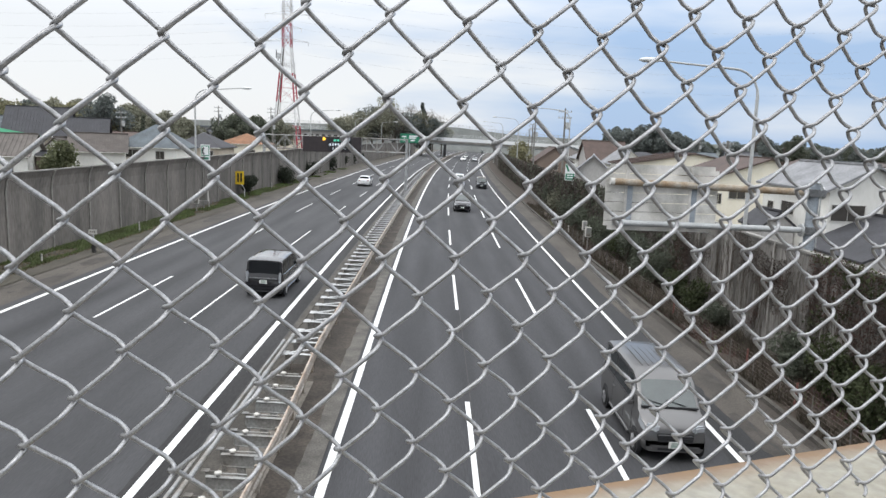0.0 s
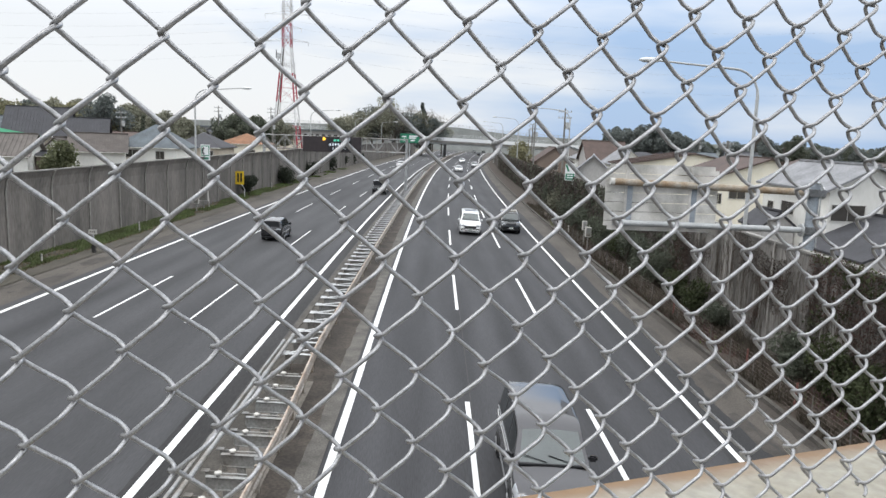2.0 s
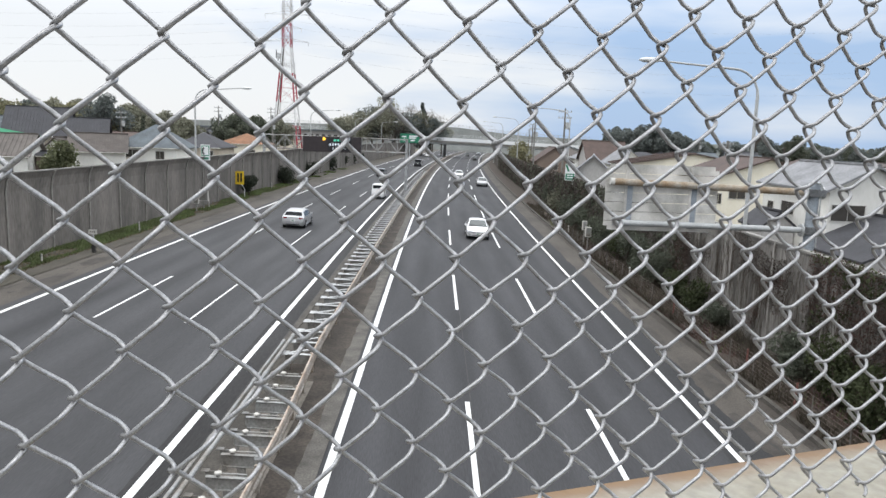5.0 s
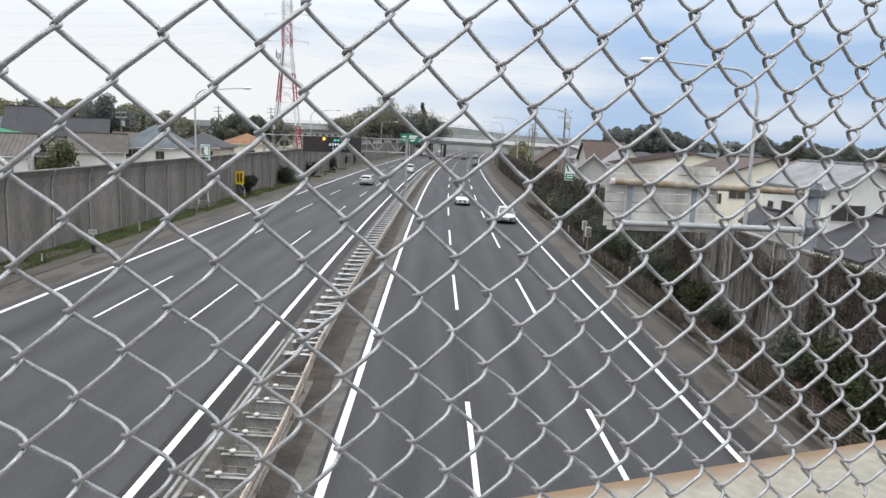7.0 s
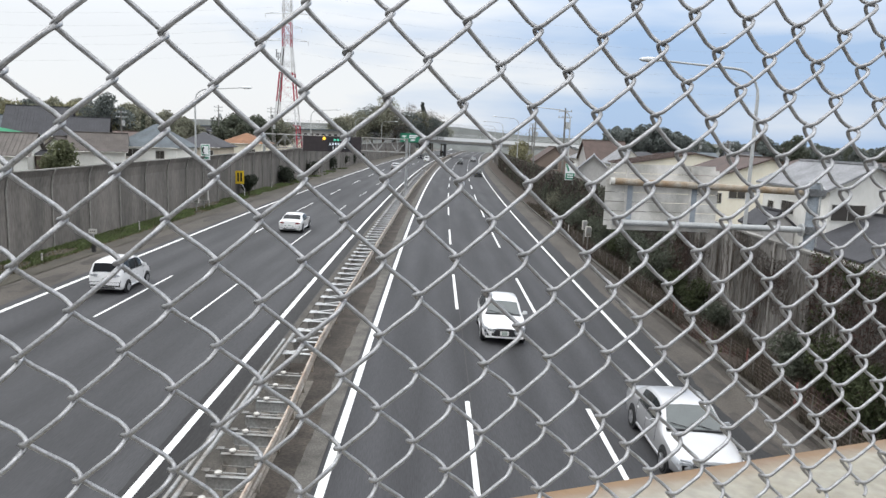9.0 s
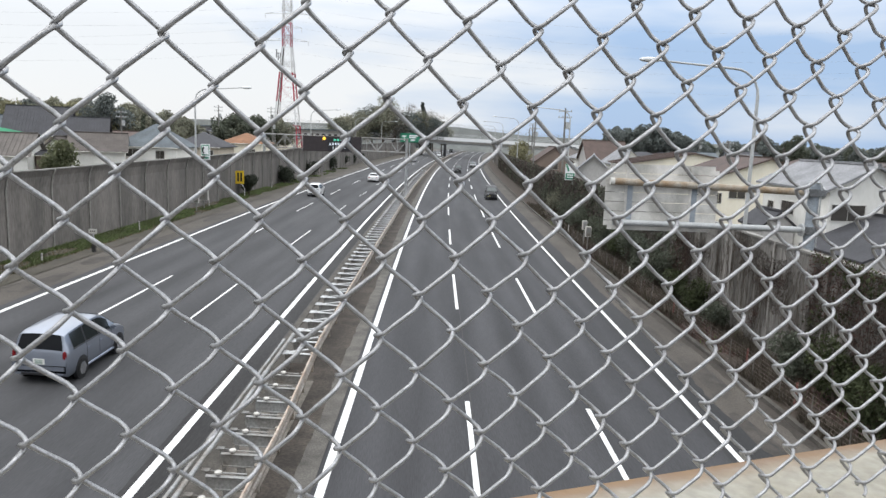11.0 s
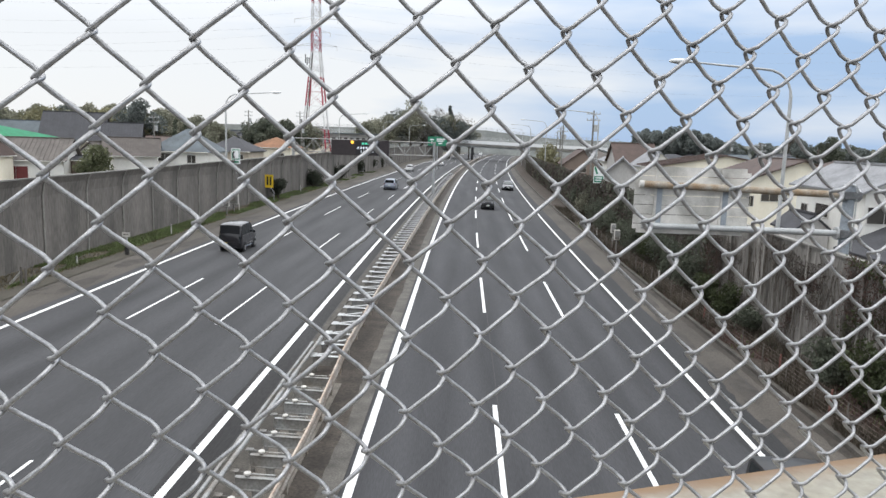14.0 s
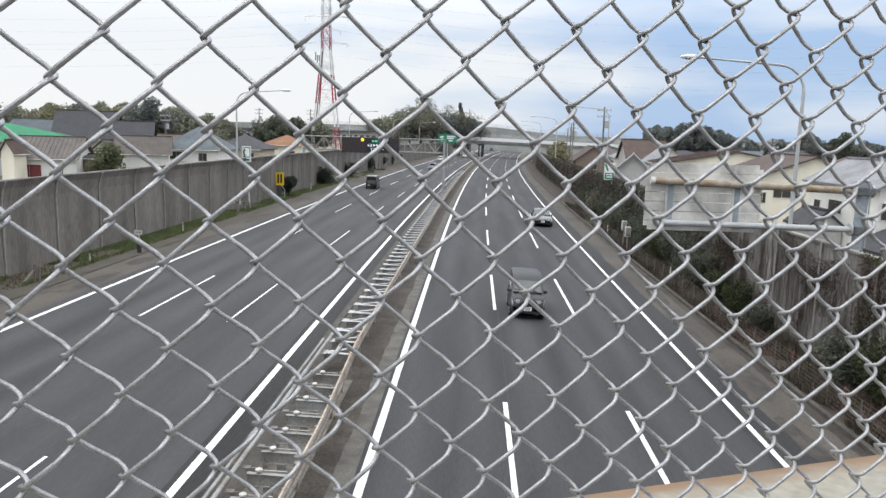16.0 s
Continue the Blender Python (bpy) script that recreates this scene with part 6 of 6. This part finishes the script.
    for side in (1, -1):
        rows = []
        for q in (0.012, 0.03, 0.06, 0.095):
            h = ring(q)
            row = [(side * (h[i][0] + 0.01), y_at(q) + 0.006, h[i][1] + (0.012 if i > 5 else -0.02 if i == 4 else 0)) for i in (4, 5, 6)]
            rows.append(row if side > 0 else row[::-1])
        pane("headlight_wrap", rows, "swept-back clear headlight lens", LENS)
    # lamps, grille, bumpers and plates
    nose_z = top_at(0.03)
    for side in (1, -1):
        b = boxed(-0.17, 0.17, -0.14, 0.06, -0.1, 0.09, bevel=0.045)
        if shape == "hatch":
            b = boxed(-0.25, 0.25, -0.12, 0.05, -0.045, 0.05, bevel=0.03)
        part("headlight", b, LENS, car, at=pose(side * (W / 2 - 0.27), L / 2 - 0.075, nose_z - 0.1, 0, -side * 14 if shape == "hatch" else 0, -side * 22), smooth=60)
        tall = 0.5 if shape == "boxy" else 0.24 if shape in ("minivan", "van", "boxy", "compact", "offroader", "kei_wagon") else 0.13
        wide = 0.055 if tall > 0.2 or shape == "kei_van" else 0.17
        low = 0.42 if shape == "kei_van" else 0.0
        b = boxed(-wide, wide, -0.04, 0.12, -tall / 2, tall / 2, bevel=0.03)
        part("tail_light", b, LENS if extra in ("clear", "pale") else GLASS if extra == "yellow" else TAIL, car, at=pose(side * (W / 2 - wide - 0.07), -L / 2 + 0.035, belt - 0.09 - low, 0, 0, side * 14), smooth=60)
        b = boxed(-0.1, 0.1, -0.06, 0.06, -0.07, 0.07, bevel=0.035)
        part("mirror", b, mat, car, at=pose(side * (W / 2 + 0.06), y_at(s["sides"][0][0]) + 0.05, belt + 0.07), smooth=60)
    tall_nose = shape in ("minivan", "van", "boxy")
    gz, gh = (0.66, 0.12) if tall_nose else (nose_z - 0.14, 0.07)
    part("grille", boxed(-W * 0.27, W * 0.27, -0.06, 0.016, -gh, gh, bevel=0.02), TRIM, car, at=pose(0, L / 2 - 0.006, gz))
    for k in range(3 if tall_nose else 1):
        part("grille_bar", boxed(-W * 0.26, W * 0.26, -0.02, 0.015, -0.01, 0.01), CHROME if k == 0 else TRIM, car, at=pose(0, L / 2 + 0.008, gz + gh * (0.7 - 0.7 * k)))
    part("bumper", boxed(-W * 0.4, W * 0.4, -0.2, 0.03, -0.09, 0.09, bevel=0.06), TRIM if mat is OLIVE else mat, car, at=pose(0, L / 2 - 0.012, 0.44 if tall_nose else 0.52), smooth=60)
    part("bumper", boxed(-W * 0.475, W * 0.475, -0.03, 0.3, -0.13, 0.13, bevel=0.07), mat, car, at=pose(0, -L / 2 + 0.005, 0.5), smooth=60)
    part("lower_intake", boxed(-W * 0.26, W * 0.26, -0.08, 0.012, -0.05, 0.05, bevel=0.02), TRIM, car, at=pose(0, L / 2 - 0.004, 0.37))
    part("rear_valance", boxed(-W * 0.3, W * 0.3, -0.02, 0.06, -0.03, 0.03, bevel=0.01), TRIM, car, at=pose(0, -L / 2 + 0.0, 0.33))
    for side in (1, -1):
        part("fog_lamp", boxed(-0.06, 0.06, -0.03, 0.012, -0.045, 0.045, bevel=0.02), LENS if shape in ("van", "boxy", "minivan") else TRIM, car, at=pose(side * W * 0.36, L / 2 - 0.02, 0.4, 0, 0, -side * 18))
    small = shape.startswith("kei") and extra in ("yellow", "black plate")
    ground = PLATE_YELLOW if extra == "yellow" else PLATE_BLACK if small else PLATE
    for x, y, z in ((0.3 if small else 0, L / 2 + (0.055 if shape == "hatch" else 0.03), 0.5), (-0.32 if small else 0, -L / 2 - (0.035 if small else 0.012), 0.52 if small else belt - 0.28)):
        plate = part("number_plate", boxed(-0.165, 0.165, -0.008, 0.008, -0.083, 0.083), ground, car, at=pose(x, y, z))
        for zz, h in ((0.045, 0.02), (-0.025, 0.04)):
            wide_bar, h = (0.07, h * 0.5) if ground is PLATE_BLACK else (0.11, h)
            part("plate_bar", boxed(-wide_bar, wide_bar, -0.0105, 0.0105, zz - h, zz + h), PLATE_YELLOW if ground is PLATE_BLACK else PLATE_BAR, plate)
    # wheels, each on a black disc that paints the shaded hollow of its arch
    r = 0.31 if not shape.startswith("kei") else 0.27
    r = 0.36 if shape == "offroader" else r
    for q in (0.185, 0.8):
        y = y_at(q) if shape not in ("van", "kei_van", "boxy") else y_at(0.13 if q < 0.5 else 0.82)
        for side in (1, -1):
            arch = bmesh.new()
            bmesh.ops.create_cone(arch, cap_ends=True, segments=20, radius1=r + 0.055, radius2=r + 0.055, depth=0.1)
            part("wheel_arch", arch, TRIM, car, at=pose(side * (W / 2 - 0.045), y, r + 0.02, 0, 90))
            wheel = thing_part("wheel", car, pose(side * (W / 2 - 0.07), y, r, 0, 90 * side))
            t = bmesh.new()
            bmesh.ops.create_cone(t, cap_ends=True, segments=24, radius1=r, radius2=r, depth=0.2)
            bmesh.ops.bevel(t, geom=[e for e in t.edges if e.calc_face_angle(0) > 1], offset=0.035, segments=2, affect="EDGES")
            part("tyre", t, TYRE, wheel, smooth=50)
            d = bmesh.new()
            bmesh.ops.create_cone(d, cap_ends=True, segments=20, radius1=r * 0.66, radius2=r * 0.6, depth=0.205)
            for k in range(5):
                box(d, -0.03, 0.03, 0.05, r * 0.62, 0.09, 0.112, Matrix.Rotation(k * 1.2566, 4, "Z"))
            part("rim", d, RIM, wheel)
    if shape == "hatch":
        mouth = bmesh.new()
        for y in (-0.06, 0.03):
            for x, z in ((-0.26, 0.16), (0.26, 0.16), (0.4, -0.07), (0.34, -0.12), (-0.34, -0.12), (-0.4, -0.07)):
                mouth.verts.new((x * W / 1.5, y, z))
        mouth.verts.ensure_lookup_table()
        mouth.faces.new(mouth.verts[6:])
        for k in range(6):
            mouth.faces.new([mouth.verts[q] for q in (k, (k + 1) % 6, (k + 1) % 6 + 6, k + 6)])
        bmesh.ops.recalc_face_normals(mouth, faces=mouth.faces[:])
        part("lower_grille", mouth, TRIM, car, "wide black trapezoid grille", at=pose(0, L / 2 + 0.012, 0.5))
        part("front_lip", boxed(-W * 0.44, W * 0.44, -0.12, 0.05, -0.035, 0.035, bevel=0.02), mat, car, at=pose(0, L / 2 + 0.0, 0.335), smooth=60)
        for side in (1, -1):
            part("bumper_vent", boxed(-0.11, 0.11, -0.06, 0.03, -0.13, 0.12, bevel=0.03), TRIM, car, at=pose(side * W * 0.385, L / 2 - 0.03, 0.5, 0, side * 24, -side * 20))
            part("bumper_fang", boxed(-0.035, 0.035, -0.05, 0.05, -0.17, 0.16, bevel=0.018), mat, car, at=pose(side * W * 0.35, L / 2 + 0.006, 0.5, 0, side * 38, -side * 12), smooth=60)
            part("fog_light", boxed(-0.05, 0.05, -0.02, 0.035, -0.03, 0.03, bevel=0.015), LENS, car, at=pose(side * W * 0.42, L / 2 - 0.035, 0.47, 0, 0, -side * 20))
    if extra == "rack":
        for side in (1, -1):
            part("clear_headlight", boxed(-0.19, 0.19, -0.12, 0.05, -0.09, 0.1, bevel=0.06), LENS, car, "large clear headlight", at=pose(side * (W / 2 - 0.25), L / 2 - 0.06, 0.8, 14, 0, -side * 16), smooth=60)
            part("hood_vent", boxed(-0.11, 0.11, -0.05, 0.05, -0.01, 0.02, bevel=0.01), TRIM, car, at=pose(side * 0.42, y_at(0.2), top_at(0.2) + 0.015))
        part("hood_scoop", boxed(-0.26, 0.26, -0.2, 0.2, -0.02, 0.05, bevel=0.025), mat, car, at=pose(0, y_at(0.17), top_at(0.17) + 0.01), smooth=60)
        part("emblem", boxed(-0.08, 0.08, -0.02, 0.02, -0.05, 0.05, bevel=0.02), CHROME, car, at=pose(0, L / 2 + 0.005, 0.8))
    if mat is OLIVE:
        part("front_panel", boxed(-W * 0.3, W * 0.3, -0.05, 0.02, -0.17, 0.19, bevel=0.03), TRIM, car, "black lower front panel", at=pose(0, L / 2 + 0.0, 0.66))
    if shape == "van":
        for x in (-0.45, -0.27, -0.09, 0.09, 0.27, 0.45):
            part("roof_rib", tubed([(x, y_at(0.4), top_at(0.4) + 0.02), (x, y_at(0.62), top_at(0.62) + 0.024), (x, y_at(0.92), top_at(0.92) + 0.016)], 0.014, 6), mat, car)
    if extra == "clear":
        part("tailgate_bar", boxed(-W * 0.36, W * 0.36, -0.02, 0.02, -0.025, 0.025, bevel=0.008), CHROME, car, "bright tailgate trim bar", at=pose(0, -L / 2 - 0.008, belt - 0.12))
    if extra == "rack":
        for q in (0.45, 0.58, 0.71, 0.84):
            part("roof_bar", tubed([(-0.6, y_at(q), 1.74), (0.6, y_at(q), 1.74)], 0.03), SIGN_CAP, car)
        for x in (-0.6, 0.6):
            part("roof_rail", tubed([(x, y_at(0.42), 1.7), (x, y_at(0.45), 1.75), (x, y_at(0.86), 1.75), (x, y_at(0.89), 1.66)], 0.03), SIGN_CAP, car)
        part("light_bar", boxed(-0.5, 0.5, -0.06, 0.06, 0, 0.1, bevel=0.03), SIGN_CAP, car, "pale roof-rack light bar", at=pose(0, y_at(0.45), 1.74))
    if extra == "sunroof":
        for q0, q1, half in ((0.41, 0.5, 0.46), (0.57, 0.71, 0.52)):
            pane("sunroof", [[(x, y_at(q), top_at(q) + 0.034 + 0.012 * (1 - (x / half) ** 2)) for x in (-half, -half / 2, 0, half / 2, half)] for q in (q0, (q0 + q1) / 2, q1)], "tinted glass roof panel", SCREEN)
        # darker third along one side of the rear glass panel
        pane("sunroof_blind", [[(x, y_at(q), top_at(q) + 0.052) for x in (-0.5, -0.35, -0.2)] for q in (0.575, 0.64, 0.705)])
        for x in (-0.62, 0.62):
            part("roof_groove", tubed([(x, y_at(q), top_at(q) + 0.008) for q in (0.36, 0.42, 0.6, 0.85, 0.92)], 0.011, 5), TRIM, car)
    if extra == "rails":
        for x in (-0.56, 0.56):
            part("roof_rail", tubed([(x, y_at(0.45), top_at(0.45) + 0.01), (x, y_at(0.48), top_at(0.5) + 0.06), (x, y_at(0.8), top_at(0.8) + 0.06), (x, y_at(0.84), top_at(0.84) + 0.0)], 0.02), CHROME, car)
    return car, L


def thing_part(name, parent, at):
    ob = new(name)
    ob.parent = parent
    ob.matrix_basis = at
    return ob


# name, shape, paint, label, extra, lane, near end at 0 s, speed (negative: towards the bridge)
TRAFFIC = [
    ("minivan", "boxy", BLACK, "black boxy minivan driving away in the fast lane", "clear", -7.75, 32.2, 29.85),
    ("sedan", "sedan", WHITE, "white sedan driving away far along the road", "", -11.2, 104.3, 33.0),
    ("hatchback", "kei_hatch", CHARCOAL, "dark grey upright hatchback driving away in the middle lane", "clear", -11.2, -4.7, 26.75),
    ("kei_van", "kei_van", WHITE, "small white boxy van with a black number plate", "black plate", -7.3, -71.3, 31.35),
    ("station_wagon", "wagon", SILVER, "silver station wagon driving away in the middle lane", "", -11.15, -70.7, 25.29),
    ("sedan", "saloon", PEARL, "white saloon car driving away in the middle lane", "", -10.8, -217.4, 30.03),
    ("minivan", "kei_hatch", WHITE, "white compact tall hatchback driving away in the slow lane", "pale", -14.4, -201.6, 25.85),
    ("minivan", "compact", BLUEGREY, "blue-grey compact minivan driving away in the middle lane", "", -11.25, -282.4, 27.49),
    ("kei_van", "kei_wagon", BLACK, "small black boxy van with a yellow number plate", "yellow", -14.45, -328.1, 26.57),
    ("minivan", "van", GREY, "dark grey metallic van coming towards the bridge", "", 6.2, 17.1, -27.0),
    ("minivan", "minivan", CHARCOAL, "charcoal minivan coming towards the bridge", "", 2.6, 76.1, -31.43),
    ("off_roader", "offroader", GLOSS_DARK, "glossy dark off-road car with a loaded roof rack", "rack", 6.35, 114.1, -26.77),
    ("estate_car", "minivan", WHITE, "white high-roofed car with two glass roof panels", "sunroof", 2.8, 119.1, -30.59),
    ("sedan", "sedan", SILVER, "pale silver sedan coming towards the bridge", "", 6.62, 249.0, -25.92),
    ("hatchback", "hatch", WHITE, "white hatchback coming towards the bridge", "", 2.78, 282.5, -28.42),
    ("kei_van", "kei_van", OLIVE, "small dark grey boxy van with a yellow number plate", "yellow", 6.7, 393.9, -27.35),
    ("kei_van", "kei_wagon", OLIVE, "small dark boxy car with a white number plate", "", 2.5, 438.7, -25.5),
    ("sedan", "sedan", CHARCOAL, "dark sedan coming towards the bridge far off", "", 6.2, 473.3, -25.51),
]
FLEET = []
for name, shape, mt, label, extra, lane, y0, v in TRAFFIC:
    ob, length = build_car(name, shape, mt, label, extra)
    FLEET.append((ob, length, lane, y0, v))
DRIFTER, drifter_length = build_car("sedan", "sedan", WHITE, "white sedan drifting from the middle to the slow lane")


# ---------------------------------------------------------------- traffic
def motions():
    for ob, length, lane, y0, v in FLEET:
        turn = 0 if v > 0 else 180
        rows = []
        for k in range(33):
            t = k * 0.5
            rows.append((t, banked(lane, y0 + v * t + length / 2, turn)))
        walk(ob, rows)
    rows = []
    for k in range(33):
        t = k * 0.5
        lane = 2.7 + 1.9 * max(0.0, min(1.0, (t - 4.3) / 2.2))
        y = 246 - 42 * t + 0.78 * t * t if t < 6.5 else 5.96 - 31.9 * (t - 6.5)
        rows.append((t, banked(lane, y + drifter_length / 2, 180)))
    walk(DRIFTER, rows)


def banked(x, y, turn):
    heading = -math.degrees(math.atan(BEND * max(0.0, y - BEND_FROM)))
    return Matrix.Translation(on_road(x, y)) @ Matrix.Rotation(math.atan(BANK), 4, "Y") @ pose(0, 0, 0, 0, 0, heading + turn)


motions()
